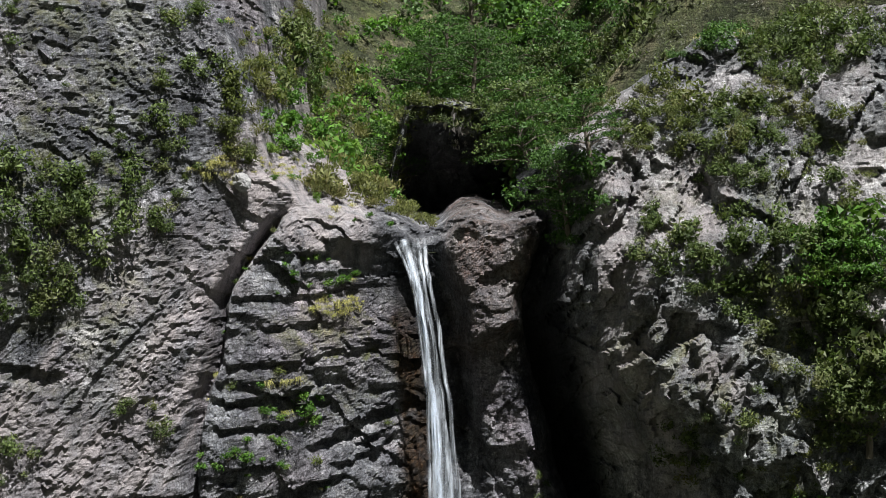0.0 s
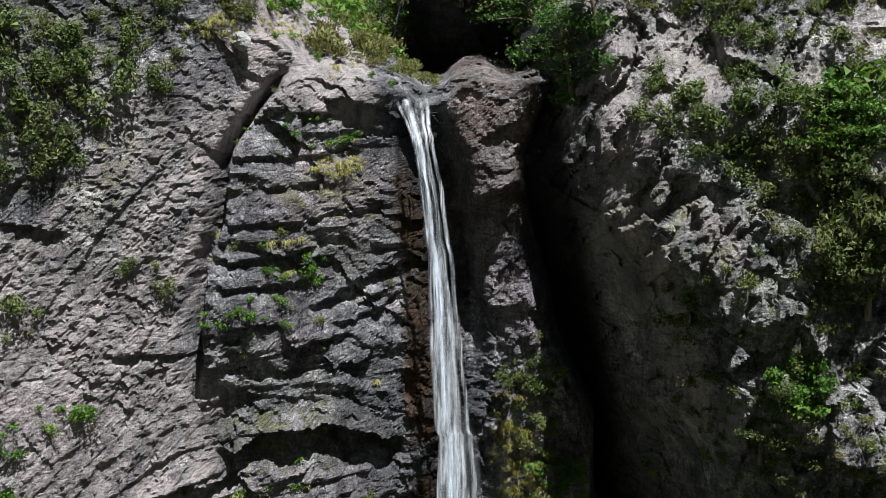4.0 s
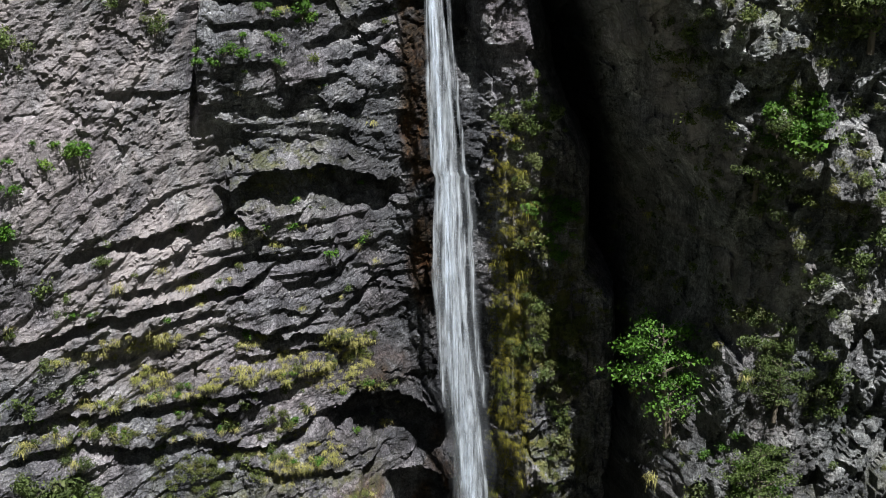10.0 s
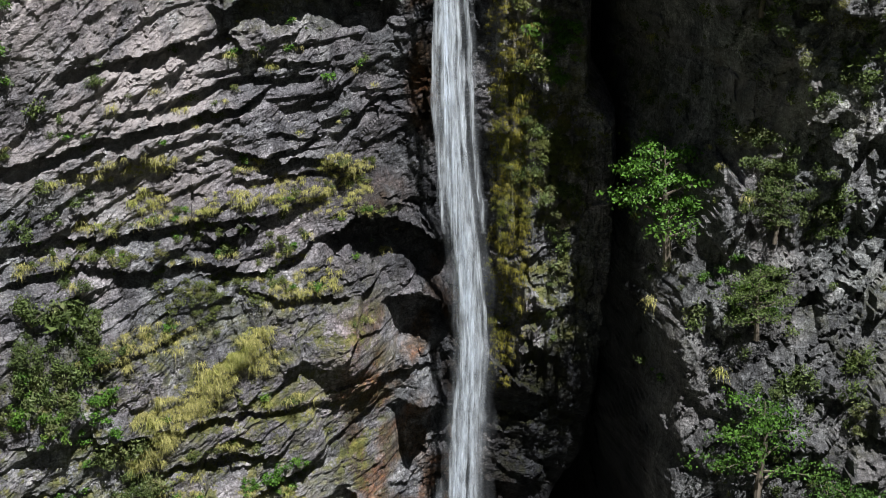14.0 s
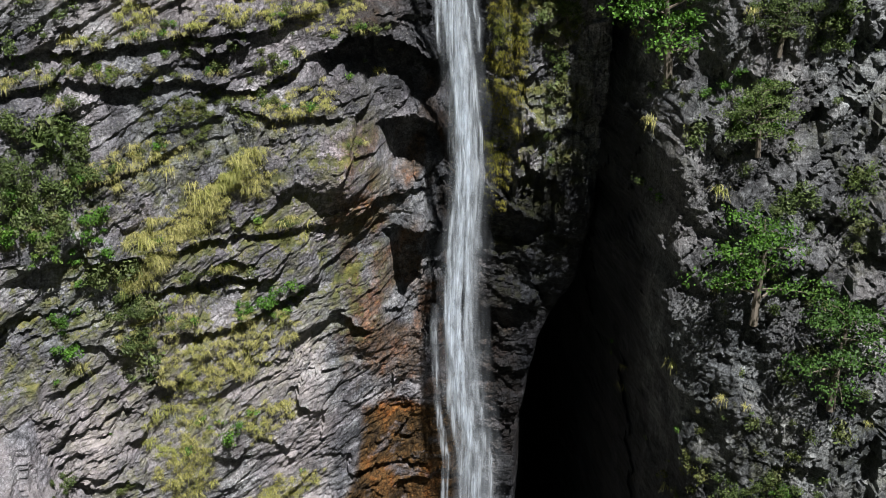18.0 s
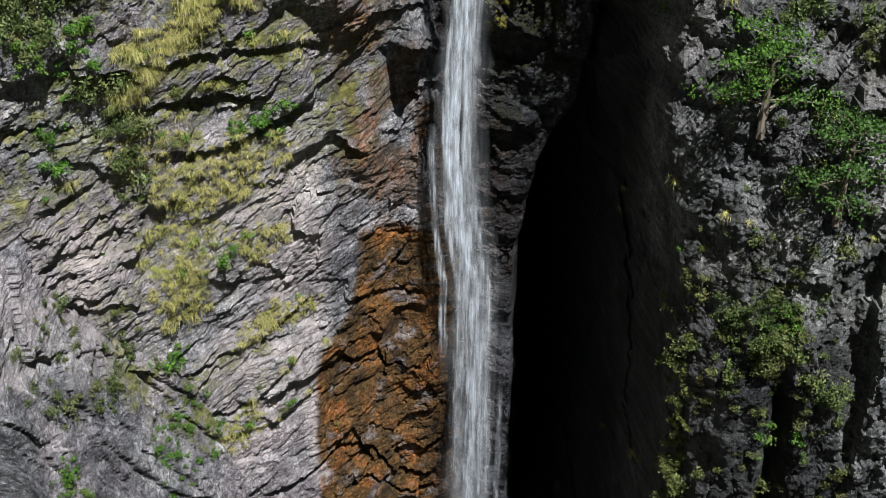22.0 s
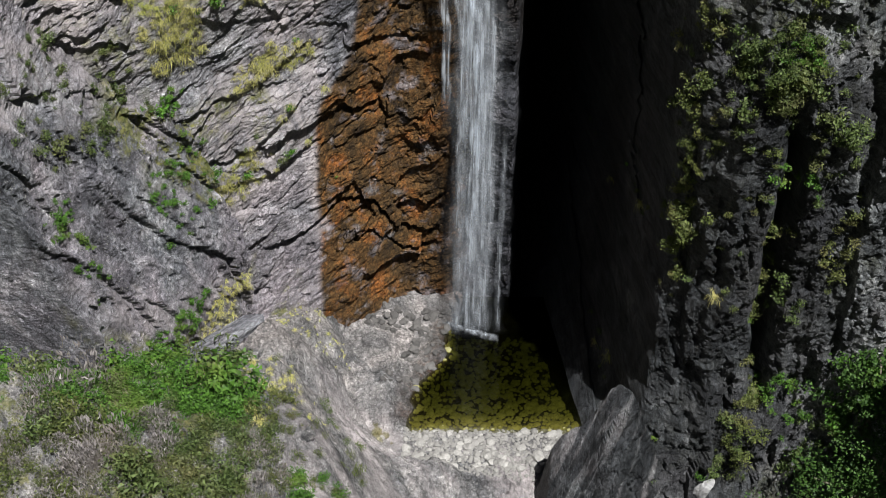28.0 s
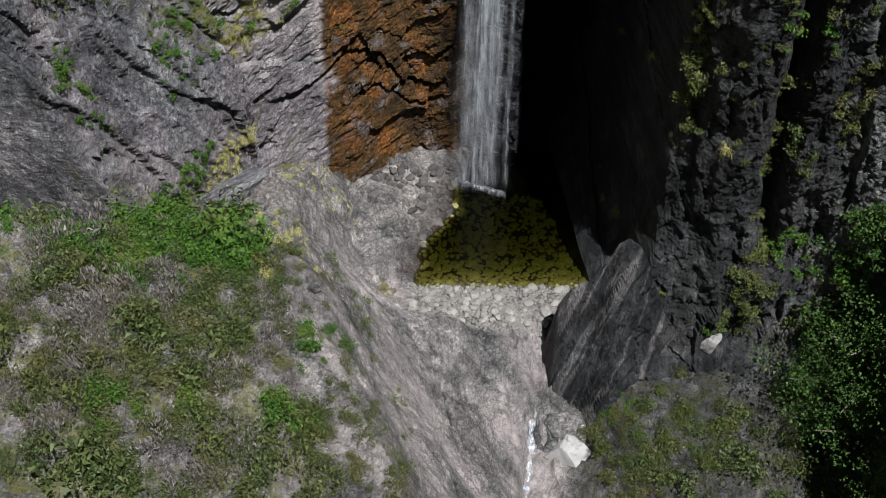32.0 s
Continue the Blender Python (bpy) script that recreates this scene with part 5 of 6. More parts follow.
def tree(kind, variant, at, height, lean, label):
    """A small mountain tree: tapered trunk, limbs, and tiers of leaf sprays along them."""
    if (kind, variant) not in TREE_MESH:
        g = np.random.default_rng(variant * 13 + 5)
        trunk = [(0, 0, -0.1, 0.040), (0.02, 0.01, 0.25, 0.032), (0.05, -0.02, 0.55, 0.022), (0.04, 0.02, 0.95, 0.006)]
        limbs, sprays = [], []
        for i in range(15):
            h = 0.22 + 0.70 * i / 15
            a, l = i * 2.4 + g.random(), (0.46 - 0.32 * (h - 0.2) / 0.8) * (0.75 + 0.5 * g.random())
            tip = np.array([l * math.cos(a), l * math.sin(a), h + 0.10 * l])
            limbs.append([(0.04, 0, h - 0.05, 0.012), (tip[0] * 0.5, tip[1] * 0.5, h + 0.02, 0.008), (*tip, 0.003)])
            for s in (0.45, 0.75, 1.0):
                c = np.array([tip[0] * s, tip[1] * s, h + 0.10 * l * s])
                sp = leaf_cloud(0.15 + 0.07 * g.random(), 95 if variant < 3 else 220, 0.027 if variant < 3 else 0.015, 0.45, 7, 1.05, int(g.integers(0, 9999)))
                sprays.append(sp + c - np.array([0, 0, 0.03]))
        TREE_MESH[kind, variant] = (limb_mesh("trunk", [trunk], BARK, 8), [limb_mesh("limb", [line], BARK, 5) for line in limbs], leaves_mesh("crown", np.concatenate(sprays), LEAF[kind]))
    tr, li, cr = TREE_MESH[kind, variant]
    root = thing("tree", Matrix.Translation(at) @ Matrix.Rotation(lean, 4, "Y") @ Matrix.Rotation(variant * 1.7 + height, 4, "Z") @ Matrix.Diagonal((height, height, height, 1)), label, "tree", "trees of the gorge")
    part("trunk", tr, BARK, root)
    for limb in li:
        part("limb", limb, BARK, root)
    part("crown", cr, LEAF[kind], root)


def tree_on(place, u, v, kind, variant, height, label, lean=0.0):
    x, y, z = (float(c[0]) for c in place(np.array([u]), np.array([v])))
    tree(kind, variant, (x, y - (0.35 if place in (on_cliff, on_buttress) else 0), z), height, lean, label)


for u, v, kind, var, h, lean in [(9.9, 43.2, "b", 0, 5.2, -0.12), (13.2, 35.0, "b", 1, 4.6, -0.05), (16.3, 32.2, "t", 2, 4.8, 0.05), (5.4, 68.8, "t", 1, 3.6, -0.2),
                                 (6.2, 71.6, "t", 0, 3.2, -0.1), (15.0, 65.5, "b", 2, 3.8, 0.0), (13.0, 41.6, "s", 0, 3.0, 0.0), (12.4, 54.5, "s", 1, 3.0, 0.0),
                                 (16.0, 60.5, "s", 2, 3.6, 0.0), (13.6, 45.4, "s", 2, 2.6, 0.0), (22.0, 5.0, "t", 1, 6.5, -0.1)]:
    tree_on(on_buttress, u, v, kind, var, h, "small green mountain tree leaning out from the rock face", lean)
for k in range(8):
    tree_on(on_valley, 3.4 + 0.35 * k + 1.2 * veg.random(), 65 + 1.6 * k, "ts"[k % 2], k % 3, 3.6 + 1.6 * veg.random(), "dark green tree overhanging the ravine above the falls", -0.25)
for k, (u, v, h) in enumerate([(21.6, 40.5, 9.5), (22.4, 37.6, 9.5), (21.8, 34.5, 7.0), (19.6, 40.8, 5.5)]):
    tree_on(on_floor, u, v, "t", 3, h, "broad dark green tree in the shade below the buttress")
for u, v, h in [(-0.8, 2.9, 3.6), (1.6, 3.1, 4.2), (3.6, 3.3, 3.4), (0.2, 3.9, 5.0), (2.8, 4.2, 4.6), (5.0, 3.6, 3.6)]:
    tree_on(hood_place, u, v, "t", int(v * 10) % 3, h, "dark green tree on the back of the rock overhang")
for i in range(14):
    tree_on(on_valley, 3 + 17 * veg.random(), 74 + 26 * veg.random(), "ts"[i % 2], i % 3, 4.0 + 3.0 * veg.random(), "dark green tree crowding the steep slope above the falls")
for i in range(22):
    u, v = (0 if i % 4 else -12) + 14 * veg.random(), 74 + 34 * veg.random()
    tree_on(on_valley, u, v, "bts"[i % 3], i % 3, 3.0 + 3.0 * veg.random(), "green beech-like tree on the slope above the falls")


# ---- stones and rocks ----
def stone_mesh(name, seed, material, flat=0.7, detail=2, rough=0.22, cut=0.78):
    bm = bmesh.new()
    bmesh.ops.create_icosphere(bm, subdivisions=detail, radius=1.0)
    off = Vector((seed * 3.7, seed * 1.3, -seed * 2.1))
    for v in bm.verts:
        p = v.co.normalized()
        d = 1 + rough * 1.6 * noise.noise(p * 1.1 + off) + rough * 0.8 * noise.noise(p * 2.7 + off)
        for k in range(5):
            a = Vector((math.sin(seed * 5 + k * 2.1), math.cos(seed * 3 + k * 1.3), math.sin(k * 4.2 + seed)))
            a.normalize()
            d = min(d, cut / max(0.05, p.dot(a)) if p.dot(a) > 0.55 else d)
        v.co = p * d
        v.co.z *= flat
    me = bpy.data.meshes.new(name)
    bm.to_mesh(me)
    bm.free()
    me.materials.append(material)
    return me


def stone_material(name, dark, light, algae=None):
    m, t, b = nodes_of(name)
    co = t.nodes.new("ShaderNodeTexCoord").outputs["Object"]
    inf = t.nodes.new("ShaderNodeObjectInfo")
    n = noise_at(t, co, 1.6, 7, 0.7)
    col = mix(t, n, dark, light)
    col = mix(t, 0.6, col, ramp(t, inf.outputs["Random"], [(0.0, 0.35), (1.0, 1.5)]), "MULTIPLY")
    if algae:
        col = mix(t, ramp(t, noise_at(t, co, 0.9, 4, 0.6), [(0.35, 0.3), (0.6, 1.0)]), col, algae)
    wire(t, col, b.inputs["Base Color"])
    b.inputs["Roughness"].default_value = 0.75
    bp = add(t, "ShaderNodeBump", Strength=0.6, Distance=0.15)
    wire(t, noise_at(t, co, 5.0, 6, 0.7), bp.inputs["Height"]), wire(t, bp.outputs[0], b.inputs["Normal"])
    return m


PALE_STONE = stone_material("pale_river_stone", (0.10, 0.098, 0.092), (0.42, 0.41, 0.39))
ALGAE_STONE = stone_material("algae_stone", (0.08, 0.075, 0.035), (0.46, 0.44, 0.24), (0.20, 0.19, 0.07))
WHITE_STONE = stone_material("white_rock", (0.22, 0.22, 0.225), (0.50, 0.50, 0.50))
BLACK_STONE = stone_material("dark_wet_stone", (0.03, 0.03, 0.031), (0.14, 0.132, 0.125))
beach = [stone_mesh("stone", k, PALE_STONE, 0.65) for k in range(6)]
bed = [stone_mesh("stone", 10 + k, ALGAE_STONE, 0.5, 1) for k in range(6)]
wet = [stone_mesh("stone", 20 + k, BLACK_STONE, 0.75, 2, 0.4, 0.62) for k in range(6)]
put = np.random.default_rng(5)


def lay(meshes, n, x0, x1, y0, y1, low, high, name, label, group, inside=None, sink=0.25, top=9.0):
    made = 0
    while made < n:
        x, y = x0 + (x1 - x0) * put.random(), y0 + (y1 - y0) * put.random()
        if inside and not inside(x, y):
            continue
        r = low + (high - low) * put.random() ** 2.2
        z = float(floor_z(np.array([x]), np.array([y]))[0])
        if z > top:
            continue
        ob = new(name, meshes[made % len(meshes)])
        ob.matrix_world = Matrix.Translation((x, y, z + r * sink)) @ Matrix.Rotation(put.random() * 6.28, 4, "Z") @ Matrix.Diagonal((r * (0.8 + 0.5 * put.random()), r, r, 1))
        tagged(ob, label, "stone", group)
        made += 1


lay(beach, 230, -1.6, 7.2, 46.6, 50.3, 0.08, 0.30, "river_stone", "rounded pale grey river stone on the gravel bar", "stones of the gravel bar",
    lambda x, y: y > 46.9 + 0.10 * (x - 3) ** 2 * 0.3 and y < 50.2)
lay(bed, 290, -2.4, 9.2, 50.2, 58.2, 0.14, 0.36, "pool_stone", "algae-covered olive stone under the clear pool water", "stones in the pool", lambda x, y: x < 9 - 0.3 * (y - 50), 0.15, -1.95)
lay(wet, 190, -4.2, 1.8, 53.0, 59.4, 0.07, 0.34, "fallen_stone", "dark broken stone at the foot of the falls", "stones below the falls", lambda x, y: x < -0.6 + 0.5 * (y - 54) and (x > -2.6 + 0.5 * (y - 54) or y > 57.6), 0.2)


def gravel(name, n, x0, x1, y0, y1, size, material, label, top=9.0):
    """Small stones too many to count, in one mesh."""
    src = stone_mesh("pebble", 3, material, 0.6, 1)
    co = np.empty(len(src.vertices) * 3)
    src.vertices.foreach_get("co", co)
    co = co.reshape(-1, 3)
    tri = np.array([p.vertices[:] for p in src.polygons])
    x, y = x0 + (x1 - x0) * put.random(n), y0 + (y1 - y0) * put.random(n)
    keep = floor_z(x, y) < top
    x, y = x[keep], y[keep]
    n = len(x)
    z = floor_z(x, y)
    r = size * (0.5 + put.random(n))
    rot = np.stack([turn_z(a) for a in put.random(n) * 6.28]) * r[:, None, None]
    pts = np.einsum("pij,kj->pki", rot, co) + np.stack([x, y, z + 0.1 * r], 1)[:, None, :]
    faces = (tri[None] + (np.arange(n) * len(co))[:, None, None]).reshape(-1, 3)
    me = grid_mesh(name, pts.reshape(-1, 3), faces)
    me.materials.append(material)
    tagged(new(name, me), label, "gravel", kind="stuff")


gravel("gravel", 1500, -1.6, 7.4, 46.4, 50.4, 0.09, PALE_STONE, "small pale gravel between the river stones")
gravel("pool_gravel", 1800, -2.6, 9.0, 50.0, 58.6, 0.13, ALGAE_STONE, "olive pebbles on the bed of the pool", -1.93)


def rock(name, at, size, turn, seed, material, label, flat=1.0, detail=5, rough=0.3, cut=0.78, worn=1.0):
    """A single large rock with broken faces, its surface roughened along its bedding."""
    me = stone_mesh(name, seed, material, flat, detail, rough, cut)
    n = len(me.vertices)
    co = np.empty(n * 3)
    me.vertices.foreach_get("co", co)
    co = co.reshape(-1, 3)
    ln = np.linalg.norm(co, axis=1)[:, None]
    f, c = facets(co[:, 0] * 3 + co[:, 1] * 1.5 + seed, co[:, 2] * 3 + co[:, 1])
    co = co * (1 + worn * (0.10 * f + 0.09 * ridged(co[:, 0] * 5 + co[:, 2] * 2, co[:, 1] * 2 - co[:, 2] * 1.5, 4))[:, None])
    me.vertices.foreach_set("co", co.astype(np.float32).ravel())
    if material in (ROCK, DARK_ROCK, SLAB_ROCK):
        at_wet = me.attributes.new("wet", "FLOAT", "POINT")
        at_wet.data.foreach_set("value", np.full(n, 1.0 if material == DARK_ROCK else 0.0, dtype=np.float32))
    me.update()
    ob = new(name, me)
    ob.matrix_world = Matrix.Translation(at) @ Euler([radians(a) for a in turn]).to_matrix().to_4x4() @ Matrix.Diagonal((*size, 1))
    return tagged(ob, label, "rock")


def fin_place(x, v):
    """A tall fin of rock: its crest, its front falling towards the outlet (v below 0) and its steep back."""
    crest = along(x, [(5.4, -3.4), (5.9, -0.6), (6.3, 2.0), (6.8, 3.1), (7.6, 3.7), (8.4, 4.7), (9.0, 6.2), (9.45, 6.8), (9.95, 6.6), (10.5, 5.6), (11.2, 3.4), (12.2, 1.4), (13.4, -1.0)]) + 0.35 * fbm(x * 1.4, 0 * v, 3)
    down = np.abs(v) * (crest + 6.0)
    strata = 0.55 * ridged(x * 0.9 + 0.35 * down, 0.10 * down - 0.12 * x + 5, 5, 0.6) + 0.26 * facets(x * 2.0 + 0.8 * down, 0.30 * down + 3)[0] + 0.13 * facets(x * 4.5 + 1.9 * down, 0.8 * down + 3)[0] + 0.45 * facets(x * 0.7 + 0.25 * down, 0.15 * down + 8)[0]
    y = 46.0 + np.where(v < 0, -0.42 * down - 0.25 * np.sqrt(down + 0.01), 0.22 * down) - strata * (0.3 + 0.7 * np.minimum(1, down))
    return x - 0.10 * down, y, crest - down


u, v = np.meshgrid(np.arange(5.3, 13.5, 0.07), np.concatenate([np.linspace(-1, 0, 130), np.linspace(0.04, 1, 25)]))
px, py, pz = fin_place(u, v)
nu, nv = u.shape[1], u.shape[0]
i = (np.arange(nv - 1)[:, None] * nu + np.arange(nu - 1)[None, :]).ravel()
fin_pale = ss(0.42, 0.62, ridged(u * 1.3 - 0.5 * pz, 0.12 * pz - 0.15 * u, 4, 0.6))
fin_mesh = grid_mesh("rock_fin", np.stack([px, py, pz], -1).reshape(-1, 3), np.stack([i, i + 1, i + 1 + nu, i + nu], 1))
# dark nearly all over, a little less along the pale streaks
fin_mesh.attributes.new("wet", "FLOAT", "POINT").data.foreach_set("value", (0.95 - 0.35 * fin_pale).astype(np.float32).ravel())
fin_mesh.attributes.new("pale", "FLOAT", "POINT").data.foreach_set("value", (0.3 * fin_pale).astype(np.float32).ravel())
fin_mesh.materials.append(DARK_ROCK)
tagged(new("rock_fin", fin_mesh), "dark pointed rock fin with pale streaks beside the pool outlet", "rock")
rock("rock_block", (6.8, 41.6, -3.7), (2.0, 1.7, 1.3), (0, -6, 25), 9, SLAB_ROCK, "grey rounded block wedged beside the outlet stream", 1.0, 5, 0.15, 0.85, 0.5)
rock("rock_block", (6.75, 40.4, -4.3), (1.5, 1.3, 1.7), (14, -8, 12), 26, WHITE_STONE, "pale freshly broken block beside the outlet stream", 1.0, 5, 0.16, 0.70, 0.4)
rock("leaning_slab", (-10.2, 44.6, 11.2), (2.9, 0.55, 0.55), (20, 4, 48), 6, ROCK, "long grey rock slab leaning on the grassy rib", 1.0, 4, 0.15)
rock("white_boulder", (-8.35, float(on_cliff(np.array([-8.35]), np.array([70.7]))[1][0]) - 0.2, 70.8), (0.42, 0.35, 0.36), (0, 15, 30), 13, WHITE_STONE, "small white boulder resting on the bare rock ramp", 1.0, 3)
rock("white_rock", (14.3, float(on_buttress(np.array([14.3]), np.array([0.3]))[1][0]) - 0.15, 0.3), (0.45, 0.4, 0.85), (0, 25, 0), 15, WHITE_STONE, "white broken rock lodged on the mossy bank", 1.0, 3)
for k, (x, y, z) in enumerate([(-6.6, 41.6, 14.0), (-7.9, 43.4, 10.6), (-5.4, 38.6, 14.8), (-6.9, 45.6, 8.0), (-8.6, 40.4, 13.0)]):
    rock("boulder", (x, y, float(floor_z(np.array([x]), np.array([y]))[0]) + 0.1), (0.3 + 0.06 * k, 0.28, 0.25), (0, 0, 40 * k), 17 + k, SLAB_ROCK, "pale lichen-spotted stone lying in the grass of the rib", 0.8, 3)


# ---- water ----
def water_material(name, opacity, scale, soft):
    """Falling water: white where it is torn into drops, see-through between the strands."""
    m, t, b = nodes_of(name)
    co = t.nodes.new("ShaderNodeTexCoord").outputs["Object"]
    st = noise_at(t, co, scale, 6, 0.65, stretch=(1.0, 0.4, 0.035), distort=0.35)
    br = noise_at(t, co, scale * 0.5, 5, 0.6, stretch=(1.0, 1.0, 0.22))
    dens = maths(t, "MULTIPLY", ramp(t, st, [(0.40, 0.0), (0.62, 1.0)]), ramp(t, br, [(0.38, 0.12), (0.60, 1.0)]))
    dens = maths(t, "ADD", maths(t, "MULTIPLY", dens, opacity), soft)
    dens = maths(t, "MINIMUM", maths(t, "MULTIPLY", dens, layer(t, "body")), 0.98)
    b.inputs["Base Color"].default_value = (0.84, 0.91, 1.0, 1)
    b.inputs["Roughness"].default_value = 0.5
    tl = t.nodes.new("ShaderNodeBsdfTranslucent")
    tl.inputs[0].default_value = (0.84, 0.91, 1.0, 1)
    mx = t.nodes.new("ShaderNodeMixShader")
    mx.inputs[0].default_value = 0.45
    wire(t, b.outputs[0], mx.inputs[1]), wire(t, tl.outputs[0], mx.inputs[2])
    tp = t.nodes.new("ShaderNodeBsdfTransparent")
    out = t.nodes.new("ShaderNodeMixShader")
    wire(t, dens, out.inputs[0]), wire(t, tp.outputs[0], out.inputs[1]), wire(t, mx.outputs[0], out.inputs[2])
    wire(t, out.outputs[0], t.nodes["Material Output"].inputs[0])
    return m


STRAND = water_material("torn_white_water", 1.25, 6.0, 0.14)
CURTAIN = water_material("thin_falling_water", 0.80, 5.0, 0.025)
SPRAY = water_material("spray", 0.20, 1.5, 0.05)
WIDTH = [(-2.5, 1.55), (5, 1.5), (15, 1.4), (25, 1.15), (35, 0.9), (45, 0.75), (55, 0.62), (62, 0.42), (66, 0.3), (67.2, 0.36), (67.8, 0.5), (68.6, 0.6)]
FALL_Y = [(-2.5, 58.3), (10, 58.6), (34, 58.9), (50, 59.2), (62, 59.5), (66.5, 59.6), (68, 60.3), (68.6, 61.2)]


def ribbon(name, z0, z1, centre, half, depth, material, parent, bow=0.3, seed=0, cols=9):
    """A hanging sheet of water: it swings a little, bulges forward in the middle and thins at its edges and ends."""
    zs = np.linspace(z0, z1, int(abs(z1 - z0) / 0.25) + 3)
    us = np.linspace(-1, 1, cols)
    u, z = np.meshgrid(us, zs)
    wob = 0.16 * fbm(z * 0.22 + seed * 7.7, 0 * z + seed, 3) + 0.05 * fbm(z * 1.3 + seed, 0 * z, 2)
    h = half(z) * (1 + 0.25 * fbm(z * 0.5 + 3 * seed, u * 0 + seed, 3))
    x = centre(z) + u * h + wob
    y = along(z, FALL_Y) + depth - bow * (1 - u * u) + 0.16 * fbm(u * 3 + seed, z * 0.45, 3)
    nu, nv = len(us), len(zs)
    i = (np.arange(nv - 1)[:, None] * nu + np.arange(nu - 1)[None, :]).ravel()
    me = grid_mesh(name, np.stack([x, y, z], -1).reshape(-1, 3), np.stack([i, i + 1, i + 1 + nu, i + nu], 1), True)
    body = along(z, [(-2, 0.34), (10, 0.42), (25, 0.66), (45, 0.95), (60, 1.0)]) * (1 - u ** 2) ** 0.8 * np.minimum(1, np.minimum(np.abs(z - z0), np.abs(z1 - z)) / 1.2 + (0.15 if z1 > 68 else 0.0))
    me.attributes.new("body", "FLOAT", "POINT").data.foreach_set("value", np.clip(body, 0, 1).astype(np.float32).ravel())
    return part(name, me, material, parent)


falls = thing("waterfall", Matrix.Identity(4), "tall white waterfall thinning into veils down the wet cliff", "waterfall")
ribbon("curtain", -2.0, 68.5, lambda z: along(z, FALL), lambda z: along(z, WIDTH), 0.0, CURTAIN, falls, 0.35, 1, 15)
ribbon("curtain", -2.0, 60, lambda z: along(z, FALL) + 0.15, lambda z: along(z, WIDTH) * 0.8, -0.25, CURTAIN, falls, 0.35, 2, 13)
ribbon("spray_veil", -2.0, 55, lambda z: along(z, FALL) + 0.2, lambda z: along(z, WIDTH) * 1.35, -0.45, SPRAY, falls, 0.4, 3, 11)
fall_rng = np.random.default_rng(3)
for k in range(46):
    z1 = 68.5 if k < 9 else float(66 - 58 * fall_rng.random())
    z0 = max(-1.9, z1 - (10 + 16 * fall_rng.random() if k >= 6 else 26))
    o, w = float(fall_rng.normal(0, 0.42)), 0.10 + 0.16 * float(fall_rng.random())
    ribbon("strand", z0, z1, lambda z, o=o: along(z, FALL) + o * along(z, WIDTH), lambda z, w=w: w * (0.5 + 0.5 * along(z, WIDTH)), -0.3 - 0.3 * float(fall_rng.random()), STRAND, falls, 0.06, 10 + k, 5)


def pool_material():
    """Clear water over a bed: the deeper it is, the more of the light it takes."""
    m, t, b = nodes_of("clear_pool_water")
    co = t.nodes.new("ShaderNodeTexCoord").outputs["Object"]
    tp = t.nodes.new("ShaderNodeBsdfTransparent")
    wire(t, ramp(t, layer(t, "depth"), [(0.0, (0.80, 0.80, 0.66)), (0.15, (0.55, 0.54, 0.36)), (0.4, (0.32, 0.33, 0.18)), (0.7, (0.18, 0.19, 0.09)), (1.0, (0.12, 0.13, 0.06))]), tp.inputs[0])
    gl = t.nodes.new("ShaderNodeBsdfGlossy")
    gl.inputs["Roughness"].default_value = 0.06
    fr = add(t, "ShaderNodeFresnel", IOR=1.33)
    bp = add(t, "ShaderNodeBump", Strength=0.35, Distance=0.05)
    wire(t, noise_at(t, co, 2.2, 4, 0.6), bp.inputs["Height"])
    wire(t, bp.outputs[0], gl.inputs["Normal"]), wire(t, bp.outputs[0], fr.inputs["Normal"])
    mx = t.nodes.new("ShaderNodeMixShader")
    wire(t, fr.outputs[0], mx.inputs[0]), wire(t, tp.outputs[0], mx.inputs[1]), wire(t, gl.outputs[0], mx.inputs[2])
    wire(t, mx.outputs[0], t.nodes["Material Output"].inputs[0])
    return m


us, vs = np.linspace(-4, 11, 61), np.linspace(49.2, 61, 49)
u, v = np.meshgrid(us, vs)
i = (np.arange(48)[:, None] * 61 + np.arange(60)[None, :]).ravel()
water = new("water", grid_mesh("water", np.stack([u, v, -1.86 + 0.015 * fbm(u * 1.5, v * 1.5, 3)], -1).reshape(-1, 3), np.stack([i, i + 1, i + 62, i + 61], 1), True))
water.data.attributes.new("depth", "FLOAT", "POINT").data.foreach_set("value", np.clip((-1.86 - floor_z(u, v) + 0.12 * fbm(u * 0.6, v * 0.6, 3)) / 1.2, 0, 1).astype(np.float32).ravel())
water.data.materials.append(pool_material())
tagged(water, "clear shallow plunge pool, olive over its stony bed", "pool", kind="structure")

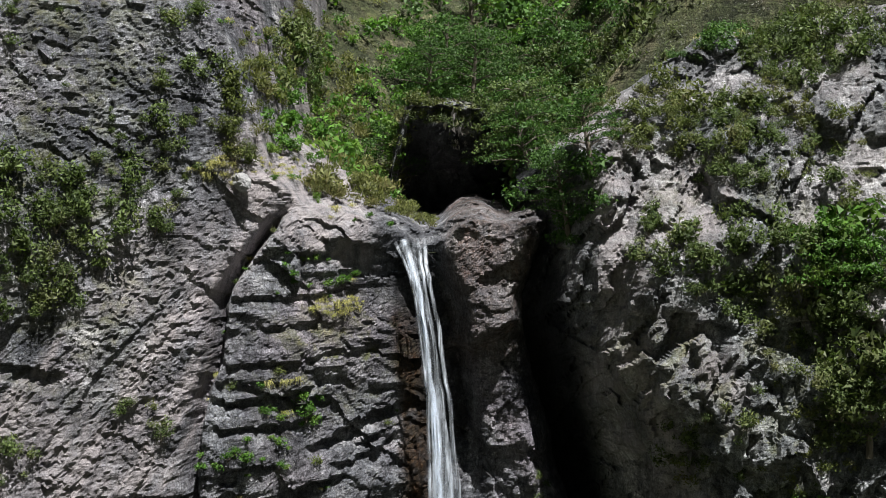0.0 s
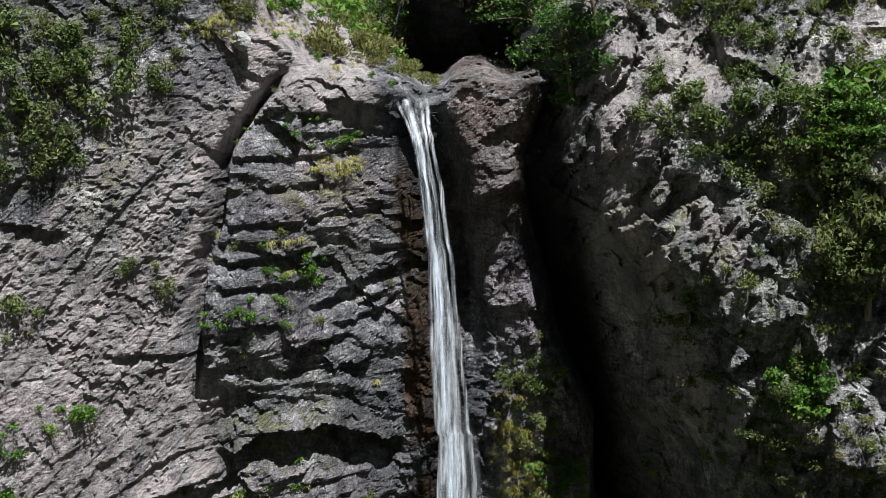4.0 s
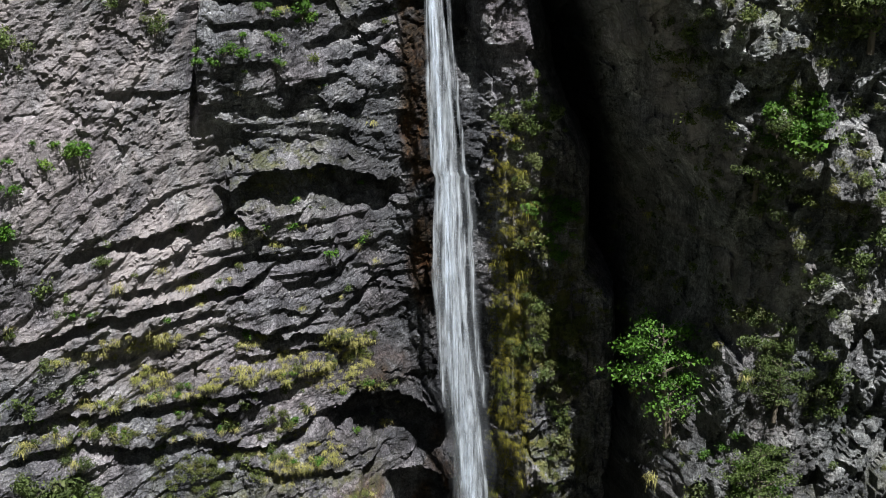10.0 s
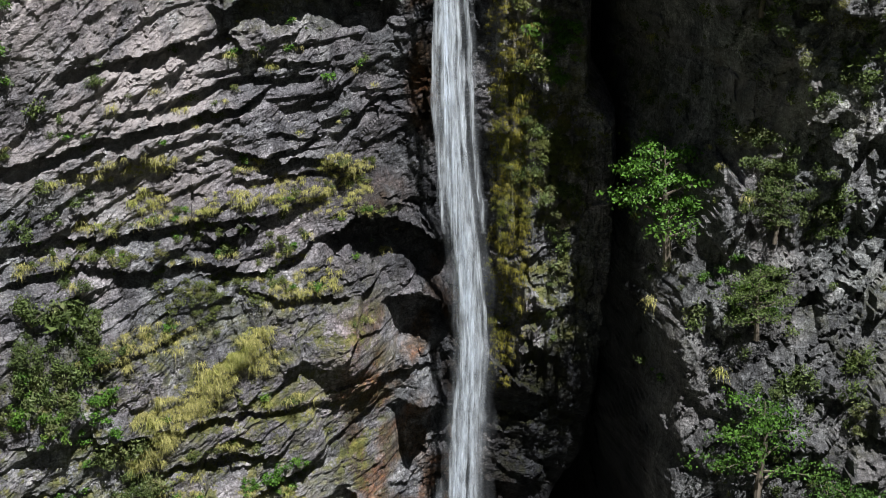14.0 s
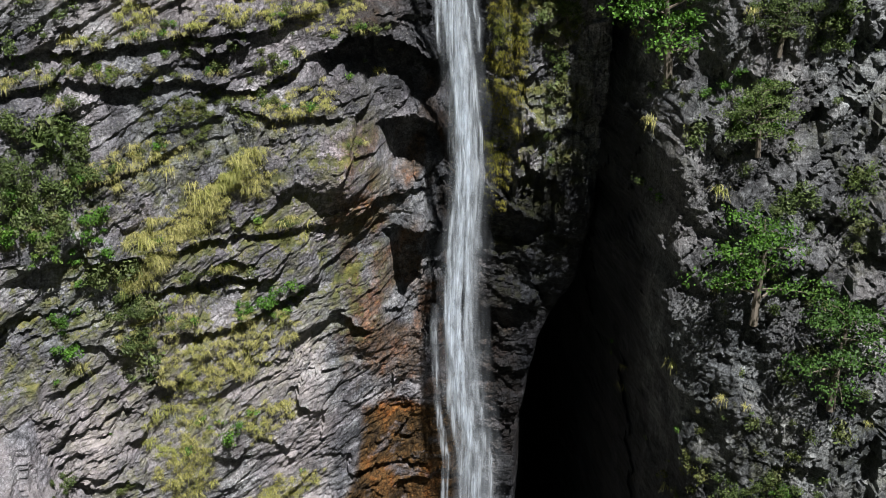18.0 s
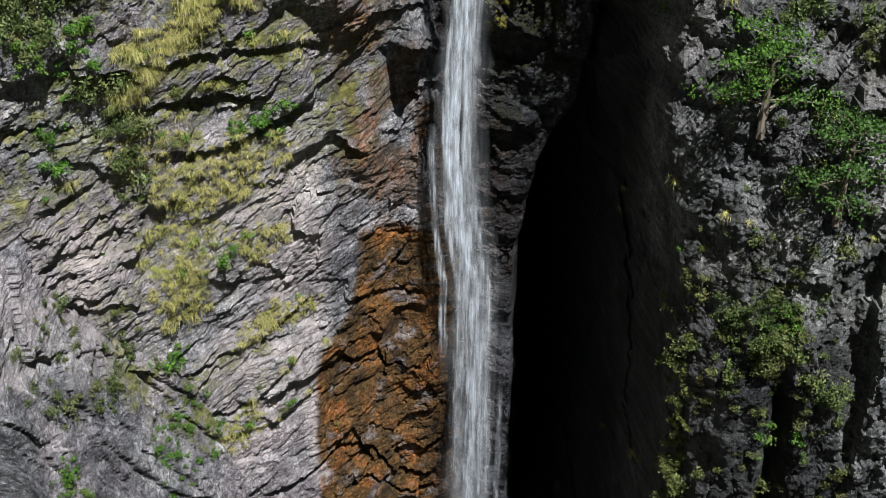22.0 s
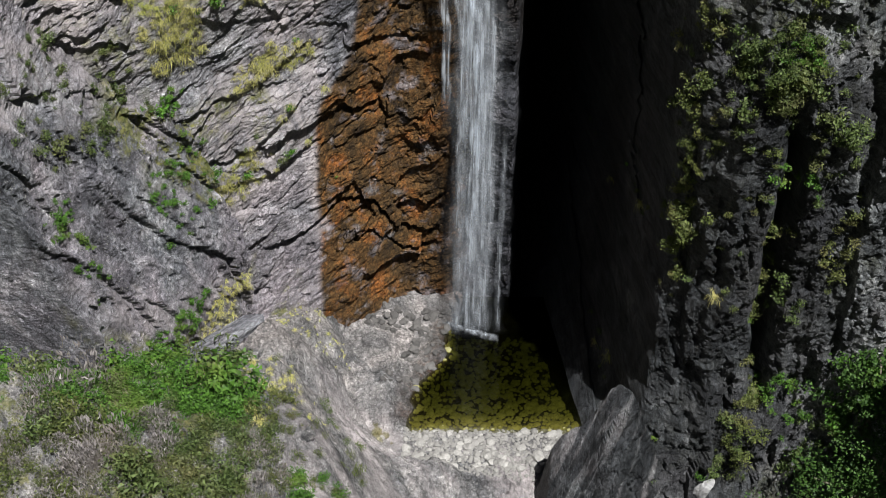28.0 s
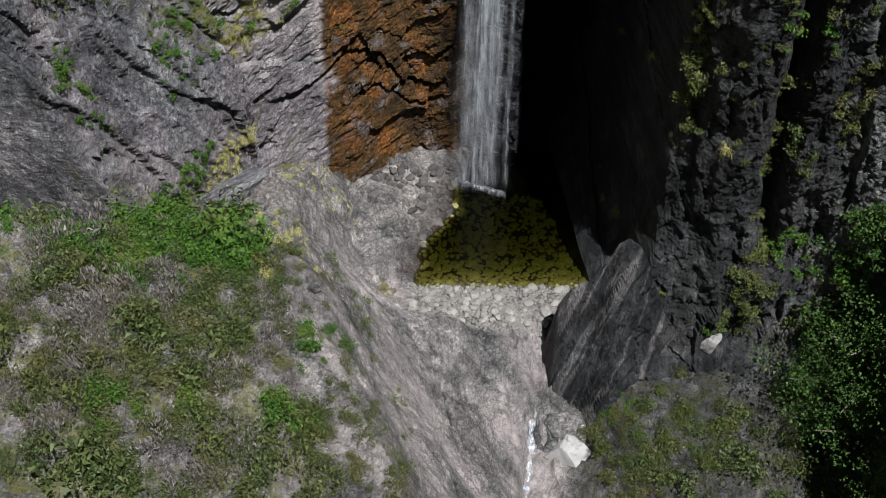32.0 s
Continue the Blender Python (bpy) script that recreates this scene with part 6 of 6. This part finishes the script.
# white foam where the fall meets the pool, and the outlet over the slab
foam = thing("foam", Matrix.Identity(4), "white foam line where the falling water meets the pool", "foam")
for k in range(3):
    n = 26
    tt = np.linspace(0, 1, n)
    uu = np.linspace(-1, 1, 5)
    uu, tt = np.meshgrid(uu, tt)
    x = 0.4 + 3.6 * tt + 0.12 * fbm(tt * 9 + k, uu, 2)
    y = 58.9 - 1.5 * tt + uu * (0.10 + 0.16 * tt) - 0.15 * k + 0.15 * fbm(tt * 6, uu + k, 2)
    i = (np.arange(n - 1)[:, None] * 5 + np.arange(4)[None, :]).ravel()
    me = grid_mesh("foam_streak", np.stack([x, y, -1.80 + 0.05 * k + 0.10 * (1 - uu ** 2)], -1).reshape(-1, 3), np.stack([i, i + 1, i + 6, i + 5], 1), True)
    me.attributes.new("body", "FLOAT", "POINT").data.foreach_set("value", (0.3 * (1 - uu ** 2) * np.sin(np.pi * tt) ** 0.4).astype(np.float32).ravel())
    part("foam_streak", me, STRAND, foam)
outlet = thing("outlet_stream", Matrix.Identity(4), "narrow white stream running down the cleft below the pool", "stream")
for k in range(4):
    n = 50
    tt, uu = np.meshgrid(np.linspace(0, 1, n), np.linspace(-1, 1, 5), indexing="ij")
    y = 45.8 - 13.5 * tt
    x = along(y, [(10, 2), (30, 3.7), (36, 4.2), (43, 5.2), (46, 5.4), (50, 4.0)]) + uu * (0.10 + 0.10 * tt) + 0.10 * fbm(tt * 9 + k, 0 * tt, 2) + 0.07 * (k - 1.5)
    z = floor_z(x * 0 + along(y, [(10, 2), (30, 3.7), (36, 4.2), (43, 5.2), (46, 5.4), (50, 4.0)]), y, False) + 0.30 + 0.05 * k + 0.04 * (1 - uu ** 2)
    i = (np.arange(n - 1)[:, None] * 5 + np.arange(4)[None, :]).ravel()
    me = grid_mesh("strand", np.stack([x, y, z], -1).reshape(-1, 3), np.stack([i, i + 1, i + 6, i + 5], 1), True)
    me.attributes.new("body", "FLOAT", "POINT").data.foreach_set("value", ((1 - uu ** 2) * ss(0.15, 0.35, tt)).astype(np.float32).ravel())
    part("strand", me, STRAND, outlet)
